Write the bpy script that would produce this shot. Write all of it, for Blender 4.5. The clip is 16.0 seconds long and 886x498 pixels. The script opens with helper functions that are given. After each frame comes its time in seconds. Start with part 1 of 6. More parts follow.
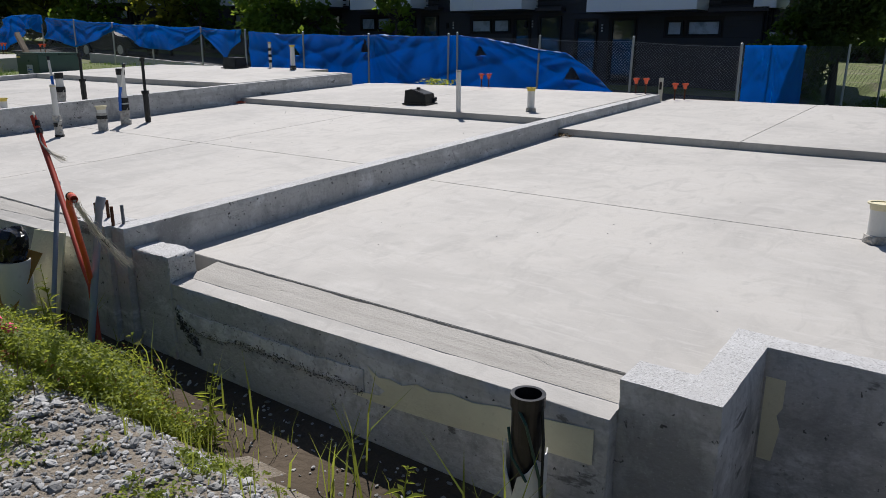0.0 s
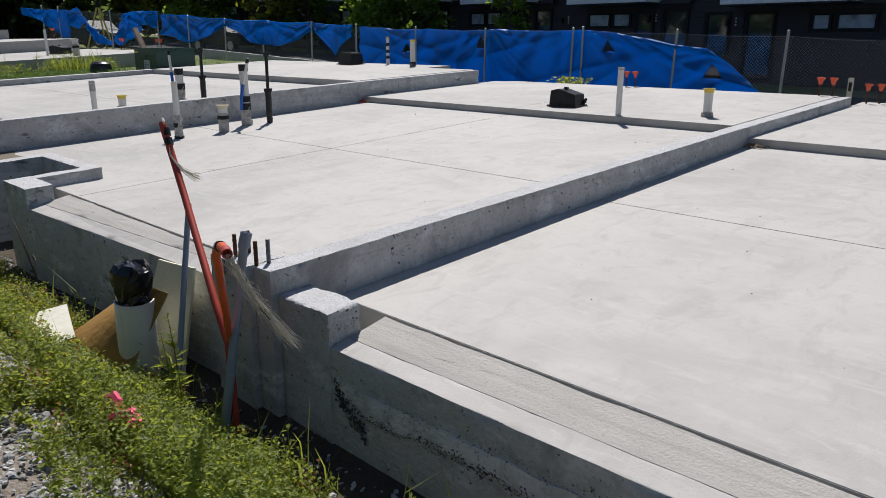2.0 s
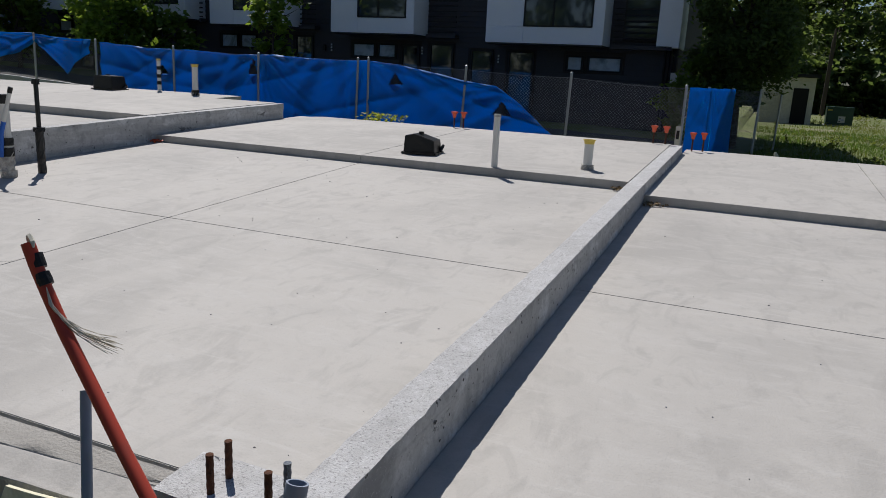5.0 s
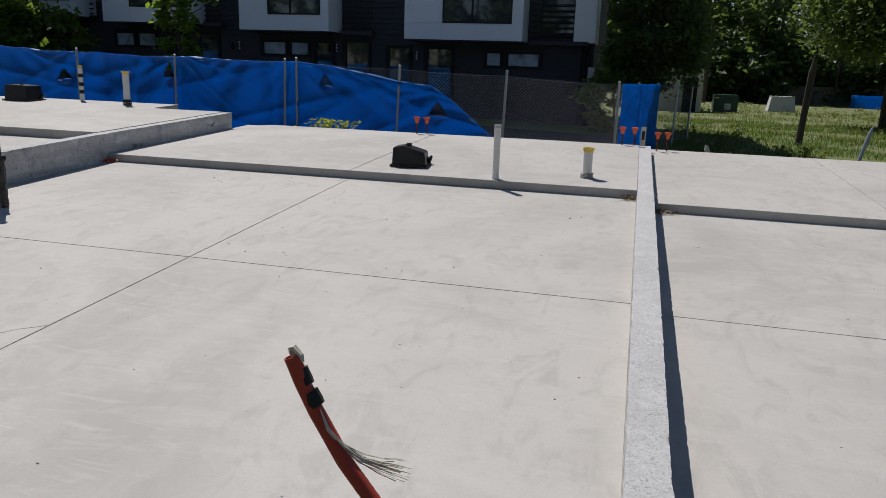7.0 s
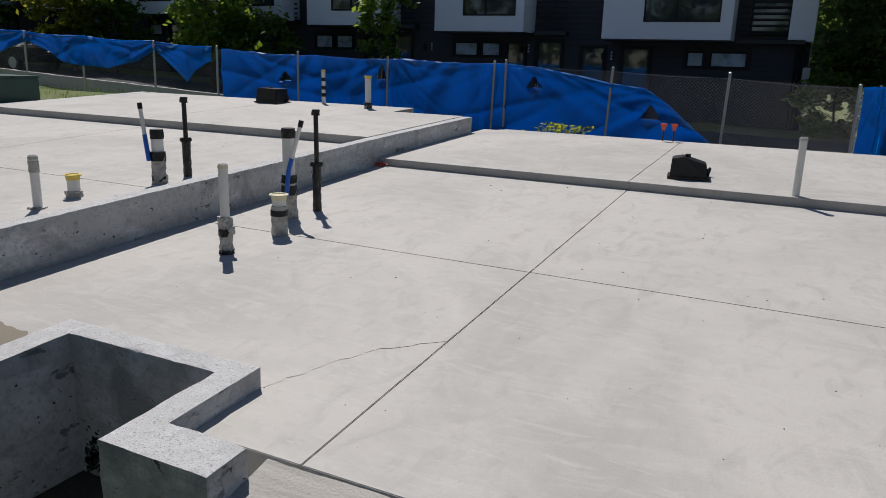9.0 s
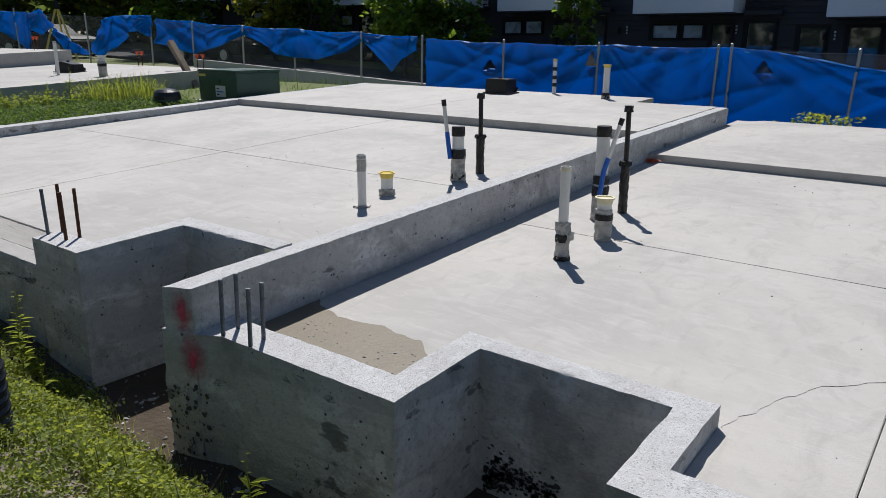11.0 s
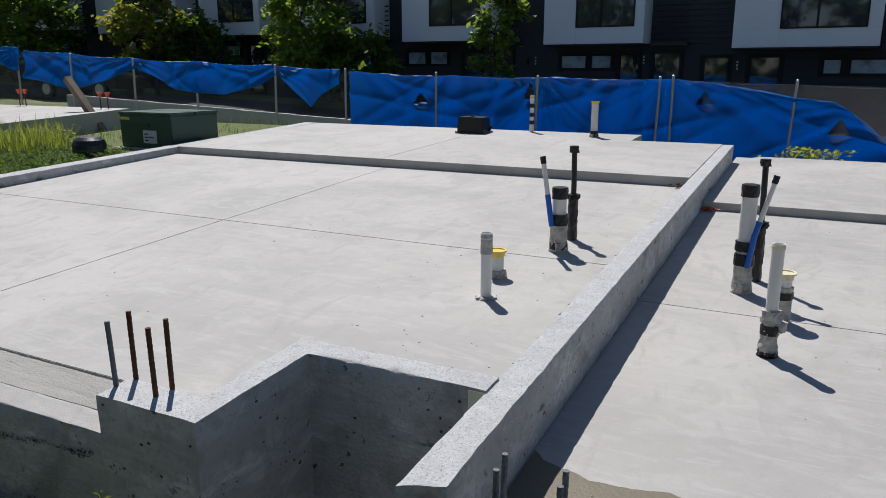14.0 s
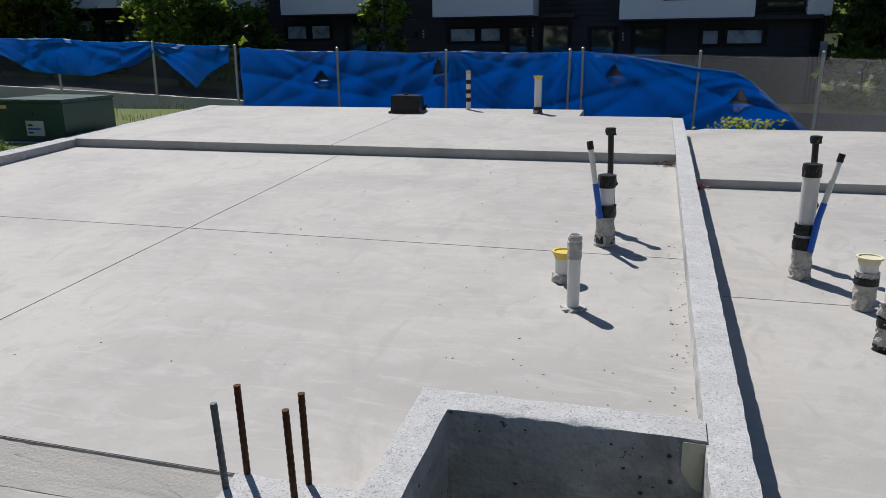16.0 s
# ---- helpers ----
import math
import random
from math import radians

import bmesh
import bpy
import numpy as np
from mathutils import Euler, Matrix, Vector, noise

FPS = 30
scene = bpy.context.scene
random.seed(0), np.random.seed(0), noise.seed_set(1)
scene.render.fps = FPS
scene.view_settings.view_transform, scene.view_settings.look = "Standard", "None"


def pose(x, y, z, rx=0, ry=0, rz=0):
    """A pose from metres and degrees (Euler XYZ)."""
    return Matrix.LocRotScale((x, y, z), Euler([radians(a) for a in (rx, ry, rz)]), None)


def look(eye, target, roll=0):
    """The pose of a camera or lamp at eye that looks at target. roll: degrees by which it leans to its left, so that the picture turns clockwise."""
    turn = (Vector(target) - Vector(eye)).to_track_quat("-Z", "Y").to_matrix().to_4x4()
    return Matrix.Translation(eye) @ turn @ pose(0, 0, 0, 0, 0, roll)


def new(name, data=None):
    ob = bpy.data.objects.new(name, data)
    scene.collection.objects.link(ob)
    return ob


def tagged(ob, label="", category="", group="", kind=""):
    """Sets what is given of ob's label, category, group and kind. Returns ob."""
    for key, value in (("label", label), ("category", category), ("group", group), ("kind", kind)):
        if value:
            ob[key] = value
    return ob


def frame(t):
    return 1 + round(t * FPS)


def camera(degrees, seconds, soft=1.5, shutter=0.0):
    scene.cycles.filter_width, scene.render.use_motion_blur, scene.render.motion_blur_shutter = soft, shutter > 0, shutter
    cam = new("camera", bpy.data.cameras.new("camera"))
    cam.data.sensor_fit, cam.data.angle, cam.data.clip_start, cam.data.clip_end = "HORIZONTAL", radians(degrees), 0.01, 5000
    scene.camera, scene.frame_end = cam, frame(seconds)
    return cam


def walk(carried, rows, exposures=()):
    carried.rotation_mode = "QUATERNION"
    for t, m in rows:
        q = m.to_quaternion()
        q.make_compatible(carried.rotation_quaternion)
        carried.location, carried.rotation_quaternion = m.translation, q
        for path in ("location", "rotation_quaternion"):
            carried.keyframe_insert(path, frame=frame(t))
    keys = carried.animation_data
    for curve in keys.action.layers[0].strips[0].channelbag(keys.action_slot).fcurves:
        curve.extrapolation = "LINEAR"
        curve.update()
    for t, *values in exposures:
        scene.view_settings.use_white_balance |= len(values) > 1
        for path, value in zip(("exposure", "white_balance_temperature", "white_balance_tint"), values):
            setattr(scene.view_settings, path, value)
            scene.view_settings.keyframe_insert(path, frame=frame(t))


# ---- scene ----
cam = camera(62.5, 16.0, 0.5)
PATH = [
    (0, (4.299, -8.018, 0.94), (3.136, -6.481, 0.404), 0.1),
    (0.5, (3.955, -7.865, 0.948), (2.72, -6.39, 0.403), 0.6),
    (1, (3.591, -7.805, 0.945), (2.31, -6.373, 0.388), 0.2),
    (1.5, (3.279, -7.674, 0.917), (1.973, -6.263, 0.366), -0.1),
    (2, (2.964, -7.521, 0.903), (1.624, -6.141, 0.359), 0.1),
    (2.5, (2.639, -7.451, 0.899), (1.26, -6.104, 0.365), 0.2),
    (3, (2.276, -7.334, 0.902), (0.956, -5.931, 0.364), 0.8),
    (3.5, (1.925, -7.194, 0.957), (0.724, -5.677, 0.451), 1.0),
    (4, (1.568, -7.071, 0.952), (0.565, -5.407, 0.474), 2.0),
    (6.5, (0.035, -7.165, 1.134), (-0.554, -5.312, 0.665), 2.1),
    (7, (-0.254, -7.159, 1.145), (-0.734, -5.277, 0.668), 1.9),
    (7.5, (-0.532, -7.137, 1.191), (-0.932, -5.238, 0.706), 1.9),
    (8, (-0.875, -7.267, 1.2), (-1.294, -5.371, 0.718), 2.3),
    (8.5, (-1.205, -7.38, 1.199), (-1.84, -5.549, 0.704), 2.2),
    (9, (-1.587, -7.444, 1.204), (-2.431, -5.7, 0.709), 1.7),
    (9.5, (-1.906, -7.531, 1.22), (-2.906, -5.866, 0.743), 1.8),
    (10, (-2.231, -7.691, 1.233), (-3.323, -6.098, 0.715), 0.9),
    (12.5, (-3.989, -7.917, 1.277), (-5.197, -6.418, 0.733), 0.6),
    (13, (-4.373, -7.881, 1.298), (-5.509, -6.316, 0.789), 1.0),
    (13.5, (-4.766, -7.868, 1.355), (-5.768, -6.206, 0.869), 0.6),
    (14, (-5.11, -7.803, 1.378), (-5.99, -6.07, 0.906), 0.0),
    (14.5, (-5.432, -7.722, 1.414), (-6.267, -5.973, 0.92), -0.1),
    (15, (-5.801, -7.682, 1.401), (-6.56, -5.907, 0.879), 0.2),
    (15.5, (-6.155, -7.664, 1.417), (-6.813, -5.853, 0.879), -0.0),
    (16, (-6.481, -7.582, 1.397), (-7.01, -5.73, 0.858), -0.7),
]
walk(cam, [(t, look(eye, target, roll)) for t, eye, target, roll in PATH],
     [(0, 0.05, 6160, 13), (2.0, 0.07, 6160, 13), (3.0, 0.02, 6160, 13), (3.5, -0.03, 6150, 13), (4.0, -0.24, 6130, 13), (6.5, -0.22, 6260, 13), (9.0, -0.18, 6260, 13), (10.0, -0.06, 6170, 12), (12.5, 0.09, 6060, 12), (13.5, 0.04, 6060, 12), (14.5, -0.04, 6070, 12), (16.0, -0.06, 6100, 12)])

# ---- light ----
SUN_EL, SUN_AZ = radians(56), radians(43.5)  # azimuth from +Y towards -X
world = bpy.data.worlds.new("sky_world")
scene.world = world
world.use_nodes = True
wn = world.node_tree.nodes
sky = wn.new("ShaderNodeTexSky")
sky.sky_type = 'NISHITA'
sky.sun_disc = False
sky.sun_elevation = SUN_EL
sky.sun_rotation = -SUN_AZ
sky.air_density, sky.dust_density, sky.ozone_density = 1.0, 0.3, 3.0
wn["Background"].inputs["Strength"].default_value = 0.061
world.node_tree.links.new(sky.outputs[0], wn["Background"].inputs["Color"])
sun = new("sun", bpy.data.lights.new("sun", 'SUN'))
sun.data.energy = 4.85
sun.data.angle = radians(0.53)
sun.data.color = (1.0, 0.947, 0.86)
sun_dir = Vector((-math.sin(SUN_AZ) * math.cos(SUN_EL), math.cos(SUN_AZ) * math.cos(SUN_EL), math.sin(SUN_EL)))
sun.matrix_world = look(sun_dir * 60, (0, 0, 0))


# ---- materials ----
def material(name, color, rough=0.8, metal=0.0, spots=(), bump=0.0, bump_scale=40.0, spec=0.35, rand=0.0, coord="Object"):
    """spots: (scale, strength, colour, low, high, detail) noise layers mixed over the base."""
    m = bpy.data.materials.new(name)
    m.use_nodes = True
    nt = m.node_tree
    b = nt.nodes["Principled BSDF"]
    b.inputs["Roughness"].default_value = rough
    b.inputs["Metallic"].default_value = metal
    b.inputs["Specular IOR Level"].default_value = spec
    tc = nt.nodes.new("ShaderNodeTexCoord")
    rgb = nt.nodes.new("ShaderNodeRGB")
    rgb.outputs[0].default_value = (*color, 1)
    out = rgb.outputs[0]
    for i, (sc, strength, col, lo, hi, *more) in enumerate(spots):
        n = nt.nodes.new("ShaderNodeTexNoise")
        n.inputs["Scale"].default_value = sc
        n.inputs["Detail"].default_value = more[0] if more else 6.0
        n.inputs["Roughness"].default_value = 0.62
        n.inputs["Distortion"].default_value = more[1] if len(more) > 1 else 0.0
        mp = nt.nodes.new("ShaderNodeMapping")
        mp.inputs["Location"].default_value = (i * 7.3, i * 3.1, i * 1.7)
        if len(more) > 2:
            mp.inputs["Scale"].default_value = more[2]
        nt.links.new(tc.outputs[coord], mp.inputs[0])
        nt.links.new(mp.outputs[0], n.inputs["Vector"])
        r = nt.nodes.new("ShaderNodeMapRange")
        r.inputs["From Min"].default_value, r.inputs["From Max"].default_value = lo, hi
        r.inputs["To Max"].default_value = strength
        nt.links.new(n.outputs["Fac"], r.inputs["Value"])
        mix = nt.nodes.new("ShaderNodeMix")
        mix.data_type = 'RGBA'
        nt.links.new(r.outputs[0], mix.inputs["Factor"])
        nt.links.new(out, mix.inputs["A"])
        mix.inputs["B"].default_value = (*col, 1)
        out = mix.outputs["Result"]
    if rand:
        oi = nt.nodes.new("ShaderNodeNewGeometry")
        hsv = nt.nodes.new("ShaderNodeHueSaturation")
        mr = nt.nodes.new("ShaderNodeMapRange")
        mr.inputs["To Min"].default_value, mr.inputs["To Max"].default_value = 1 - rand, 1 + rand
        nt.links.new(oi.outputs["Random Per Island"], mr.inputs["Value"])
        nt.links.new(mr.outputs[0], hsv.inputs["Value"])
        nt.links.new(out, hsv.inputs["Color"])
        out = hsv.outputs[0]
    nt.links.new(out, b.inputs["Base Color"])
    if bump:
        n = nt.nodes.new("ShaderNodeTexNoise")
        n.inputs["Scale"].default_value = bump_scale
        n.inputs["Detail"].default_value = 8.0
        nt.links.new(tc.outputs[coord], n.inputs["Vector"])
        bp = nt.nodes.new("ShaderNodeBump")
        bp.inputs["Strength"].default_value = bump
        bp.inputs["Distance"].default_value = 0.02
        nt.links.new(n.outputs["Fac"], bp.inputs["Height"])
        nt.links.new(bp.outputs[0], b.inputs["Normal"])
    return m


CONC = material("slab_concrete", (0.468, 0.448, 0.413), 0.72, 0, [
    (0.5, 0.85, (0.36, 0.346, 0.322), 0.42, 0.64, 5, 0.8), (1.5, 0.5, (0.49, 0.474, 0.444), 0.49, 0.66, 7, 2.0, (1, 2.4, 1)), (3.0, 0.55, (0.35, 0.336, 0.312), 0.52, 0.66, 8, 1.4, (1.5, 0.7, 1)),
    (6, 0.35, (0.52, 0.505, 0.475), 0.56, 0.66, 10, 1.2, (0.5, 2.6, 1)), (14, 0.4, (0.36, 0.346, 0.322), 0.54, 0.74), (110, 0.4, (0.3, 0.29, 0.27), 0.57, 0.72)], 0.12, 90)
CURB = material("rough_curb_concrete", (0.52, 0.516, 0.508), 0.95, 0, [
    (1.3, 0.5, (0.44, 0.436, 0.428), 0.42, 0.62), (7, 0.6, (0.6, 0.6, 0.6), 0.47, 0.62, 8, 0.6), (110, 0.75, (0.22, 0.216, 0.21), 0.54, 0.64), (60, 0.5, (0.72, 0.72, 0.72), 0.56, 0.68, 6), (20, 0.5, (0.33, 0.326, 0.32), 0.57, 0.66, 9, 0.8), (34, 0.7, (0.2, 0.197, 0.19), 0.67, 0.69, 5)], 0.45, 190)
WALLC = material("formed_concrete", (0.53, 0.525, 0.512), 0.9, 0, [
    (0.9, 0.7, (0.41, 0.405, 0.393), 0.42, 0.6, 8, 0.3), (2.6, 0.8, (0.68, 0.678, 0.67), 0.52, 0.62, 12, 0.5, (1, 1, 1.6)), (1.5, 0.75, (0.25, 0.246, 0.238), 0.56, 0.64, 12, 0.3, (1.1, 1.1, 0.9)),
    (30, 0.55, (0.34, 0.335, 0.325), 0.52, 0.64, 8), (75, 0.5, (0.7, 0.7, 0.69), 0.6, 0.7, 4), (3.5, 0.25, (0.33, 0.326, 0.318), 0.585, 0.62, 5, 0.6, (0.5, 0.5, 3)),
    (1.6, 0.3, (0.3, 0.296, 0.288), 0.545, 0.57, 4, 0.4, (0.25, 0.25, 3)), (9, 0.45, (0.3, 0.296, 0.288), 0.55, 0.63, 10, 0.3), (17, 0.9, (0.07, 0.068, 0.066), 0.675, 0.69, 4, 0.4),
    (5, 0.75, (0.1, 0.098, 0.094), 0.63, 0.67, 14, 0.3, (0.7, 0.7, 1.5))], 0.5, 45)
BROOM = material("broomed_concrete", (0.42, 0.40, 0.365), 0.9, 0, [
    (1.5, 0.5, (0.34, 0.322, 0.29), 0.42, 0.7), (9, 0.5, (0.3, 0.285, 0.255), 0.48, 0.66, 6, 0.3, (0.12, 2.4, 1)), (26, 0.45, (0.52, 0.5, 0.46), 0.52, 0.66, 6, 0.2, (0.06, 2.6, 1)), (70, 0.45, (0.27, 0.256, 0.232), 0.53, 0.68)], 0.3, 90)
SOIL = material("soil", (0.06, 0.045, 0.03), 0.95, 0, [(1.5, 0.6, (0.11, 0.085, 0.06), 0.45, 0.65), (25, 0.6, (0.06, 0.045, 0.03), 0.5, 0.7)], 0.8, 30)
GRASSY = material("grassy_ground", (0.12, 0.145, 0.045), 0.95, 0, [
    (0.35, 0.8, (0.24, 0.215, 0.15), 0.5, 0.62), (3, 0.6, (0.09, 0.12, 0.035), 0.45, 0.65), (40, 0.6, (0.22, 0.24, 0.09), 0.5, 0.7)], 0.9, 35)


DIRT = material("gravelly_dirt", (0.25, 0.213, 0.168), 0.95, 0, [(1.5, 0.6, (0.16, 0.13, 0.095), 0.45, 0.65), (45, 0.7, (0.3, 0.29, 0.27), 0.52, 0.66), (90, 0.6, (0.08, 0.07, 0.055), 0.5, 0.66)], 1.0, 60)


def leaf_material(name, color, dark, through_color, rand=0.4):
    """Thin leaves: part of the light goes through them."""
    m = material(name, color, 0.5, 0, [(2.5, 0.6, dark, 0.42, 0.65)], 0, 10, 0.3, rand)
    nt = m.node_tree
    tr = nt.nodes.new("ShaderNodeBsdfTranslucent")
    tr.inputs["Color"].default_value = (*through_color, 1)
    mix = nt.nodes.new("ShaderNodeMixShader")
    mix.inputs[0].default_value = 0.45
    out = nt.nodes["Material Output"]
    nt.links.new(nt.nodes["Principled BSDF"].outputs[0], mix.inputs[1])
    nt.links.new(tr.outputs[0], mix.inputs[2])
    nt.links.new(mix.outputs[0], out.inputs["Surface"])
    return m


# ---- mesh helpers ----
def mesh(name, bm, mat, smooth=False):
    me = bpy.data.meshes.new(name)
    bmesh.ops.recalc_face_normals(bm, faces=bm.faces)
    bm.to_mesh(me)
    bm.free()
    for mm in (mat if isinstance(mat, (list, tuple)) else [mat]):
        me.materials.append(mm)
    if smooth:
        for p in me.polygons:
            p.use_smooth = True
    return me


def part(name, bm, mat, parent=None, label="", smooth=False):
    ob = new(name, mesh(name, bm, mat, smooth))
    if parent:
        ob.parent = parent
    if label:
        ob["label"] = label
    return ob


def thing(name, label, category, at=(0, 0, 0), rz=0, group="", kind=""):
    ob = new(name)
    ob.empty_display_size = 0.1
    ob.matrix_basis = pose(*at, 0, 0, rz)
    return tagged(ob, label, category, group, kind)


def prism(poly, top, bottom, bm=None, bevel=0.0):
    """Upright prism over a plan outline; top and bottom are heights or functions of (x, y)."""
    bm = bm or bmesh.new()
    ft = top if callable(top) else (lambda x, y: top)
    fb = bottom if callable(bottom) else (lambda x, y: bottom)
    a = [bm.verts.new((x, y, ft(x, y))) for x, y in poly]
    b = [bm.verts.new((x, y, fb(x, y))) for x, y in poly]
    f = bm.faces.new(a)
    bm.faces.new(b[::-1])
    n = len(poly)
    for i in range(n):
        bm.faces.new((a[i], b[i], b[(i + 1) % n], a[(i + 1) % n]))
    if bevel:
        bmesh.ops.recalc_face_normals(bm, faces=bm.faces)
        bmesh.ops.bevel(bm, geom=list(f.edges) + [e for v in a for e in v.link_edges if e not in f.edges], offset=bevel, segments=2, affect='EDGES')
    return bm


def rect(x0, x1, y0, y1):
    return [(x0, y0), (x1, y0), (x1, y1), (x0, y1)]


def box(bm, x0, x1, y0, y1, z0, z1, bevel=0.0):
    geom = bmesh.ops.create_cube(bm, size=1, matrix=Matrix.Translation(((x0 + x1) / 2, (y0 + y1) / 2, (z0 + z1) / 2)) @ Matrix.Diagonal((x1 - x0, y1 - y0, z1 - z0, 1)))
    if bevel:
        es = {e for v in geom["verts"] for e in v.link_edges}
        bmesh.ops.bevel(bm, geom=list(es), offset=bevel, segments=2, affect='EDGES')
    return bm


def tube(bm, pts, radii, sides=16, inner=0.0, cap=True, deep=0.0):
    """A tube along points; radii one or per point; inner > 0 leaves it hollow at the top end."""
    pts = [Vector(p) for p in pts]
    rs = radii if isinstance(radii, (list, tuple)) else [radii] * len(pts)
    if inner:
        pts = pts + [pts[-1], pts[-1] + (pts[-2] - pts[-1]).normalized() * (deep or min(0.35, (pts[-2] - pts[-1]).length * 0.8))]
        rs = list(rs) + [inner, inner]
    rings = []
    ref = None
    for i, p in enumerate(pts):
        d = (pts[min(i + 1, len(pts) - 1)] - pts[max(i - 1, 0)])
        if inner and i >= len(pts) - 3:
            d = pts[-4] - pts[-3] if len(pts) > 3 else d
            d = -d
        d = d.normalized() if d.length > 1e-6 else Vector((0, 0, 1))
        u = d.orthogonal().normalized() if ref is None else (ref - d * ref.dot(d)).normalized()
        ref = u
        v = d.cross(u)
        rings.append([bm.verts.new(p + (u * math.cos(k * math.tau / sides) + v * math.sin(k * math.tau / sides)) * rs[i]) for k in range(sides)])
    for a, b in zip(rings, rings[1:]):
        for k in range(sides):
            bm.faces.new((a[k], a[(k + 1) % sides], b[(k + 1) % sides], b[k]))
    if cap:
        bm.faces.new(rings[0][::-1])
        bm.faces.new(rings[-1])
    return bm


# ---- ground ----
def lerp(a, b, s):
    return a + (b - a) * s


def smooth(a, b, v):
    s = min(1.0, max(0.0, (v - a) / (b - a)))
    return s * s * (3 - 2 * s)


def knots(x, rows):
    if x <= rows[0][0]:
        return rows[0][1]
    for (a, za), (b, zb) in zip(rows, rows[1:]):
        if x <= b:
            return lerp(za, zb, (x - a) / (b - a))
    return rows[-1][1]


def ground_z(x, y):
    """Bank in front, trench beside the footing, strip of grass beside the far slab, street and field behind."""
    walkway = knots(x, [(-30, 0.75), (-13, 0.1), (-8, -0.18), (-5, -0.28), (-2, -0.36), (1, -0.52), (5, -0.68), (14, -0.9)])
    trench = knots(x, [(-30, 0.3), (-13, -0.45), (-8, -0.74), (-6, -0.95), (-2, -0.93), (0, -0.98), (5, -1.06), (14, -1.1)])
    back = knots(x, [(-60, 1.2), (-27, 0.2), (-16, -0.4), (-8, -0.6), (0, -0.75), (6, -0.75), (30, -0.9)])
    edge = knots(x, [(-8, -6.0), (0.2, -5.95), (0.6, -5.9), (5, -5.8)])
    front = lerp(trench, walkway, smooth(edge - 0.05, edge - 1.0, y)) if y < edge + 0.2 else trench
    if y < edge:
        front += 0.05 * noise.noise((x * 1.7, y * 1.7, 0)) + 0.025 * noise.noise((x * 5, y * 5, 2))
    strip = 0.2 + 0.05 * y if y < 3 else lerp(0.42, back, smooth(3, 6.5, y))
    under = lerp(trench, back, smooth(-3.0, 3.5, y))
    if y > 4:
        under = back + 0.25 * smooth(10.5, 16.5, y) * (1 if x < 0 else 0)
        if x > 0 and y > 20:
            under -= 0.2 * smooth(20, 60, y)
    mid = under if y > edge else front
    s = smooth(-13.55, -13.75, x) * smooth(-17.35, -17.1, x)
    z = lerp(mid, strip, s * smooth(-6.4, -5.9, y) * (1 - smooth(6, 7, y)))
    if y > 4:
        z += 0.04 * noise.noise((x * 0.6, y * 0.6, 5))
    return z


def build_ground():
    xs = sorted(set([-600, -300, -150, -90, -60, -45, -36] + [-30 + i * 0.5 for i in range(33)] + [-13.8 + i * 0.14 for i in range(145)] + [7 + i for i in range(24)] + [36, 45, 60, 90, 150, 300, 600]))
    ys = sorted(set([-600, -300, -150, -60, -30, -20, -15, -12] + [-10 + i * 0.12 for i in range(37)] + [-5.4, -5, -4, -3, -2, -1, 0, 1, 2, 3] + [3.5 + i * 0.5 for i in range(40)] + [24 + i * 2 for i in range(20)] + [70, 90, 150, 300, 600]))
    bm = bmesh.new()
    grid = [[bm.verts.new((x, y, ground_z(x, y))) for x in xs] for y in ys]
    for j in range(len(ys) - 1):
        for i in range(len(xs) - 1):
            bm.faces.new((grid[j][i], grid[j][i + 1], grid[j + 1][i + 1], grid[j + 1][i]))
    for f in bm.faces:
        c = f.calc_center_median()
        n = 0.25 * noise.noise((c.x * 1.5, c.y * 1.5, 7))
        if -6.15 + n < c.y < -5.0 and -13.6 < c.x < 7:
            f.material_index = 1
        elif c.y < -5.0 and -14 < c.x < 12:
            f.material_index = 2
        elif 5 < c.y < 11 and -14.5 < c.x < 0:
            f.material_index = 1
    ob = part("ground", bm, [GRASSY, SOIL, DIRT], None, "", True)
    return tagged(ob, "uneven weedy ground with grass, bare soil and gravel", "ground", "", "structure")


build_ground()

# ---- concrete foundations ----
SLOPE, RISE, CURBR = 0.052, 0.04, 0.0466


def slab_panels(name, label, base_rect, panels, z0, slope):
    """A sloped slab whose panels, given as plan outlines, are parted by saw-cut joints."""
    base = part(name, prism(rect(*base_rect), lambda x, y: z0 + slope * y - 0.02, -1.6), CURB)
    tagged(base, label, "slab", "", "structure")
    for poly in panels:
        poly = rect(*poly) if isinstance(poly, tuple) else poly
        deep = min(y for x, y in poly) < base_rect[2] - 0.01
        part("panel", prism(poly, lambda x, y: z0 + slope * y, -1.5 if deep else (lambda x, y: z0 + slope * y - 0.1), None, 0.003), CONC, base)
    return base


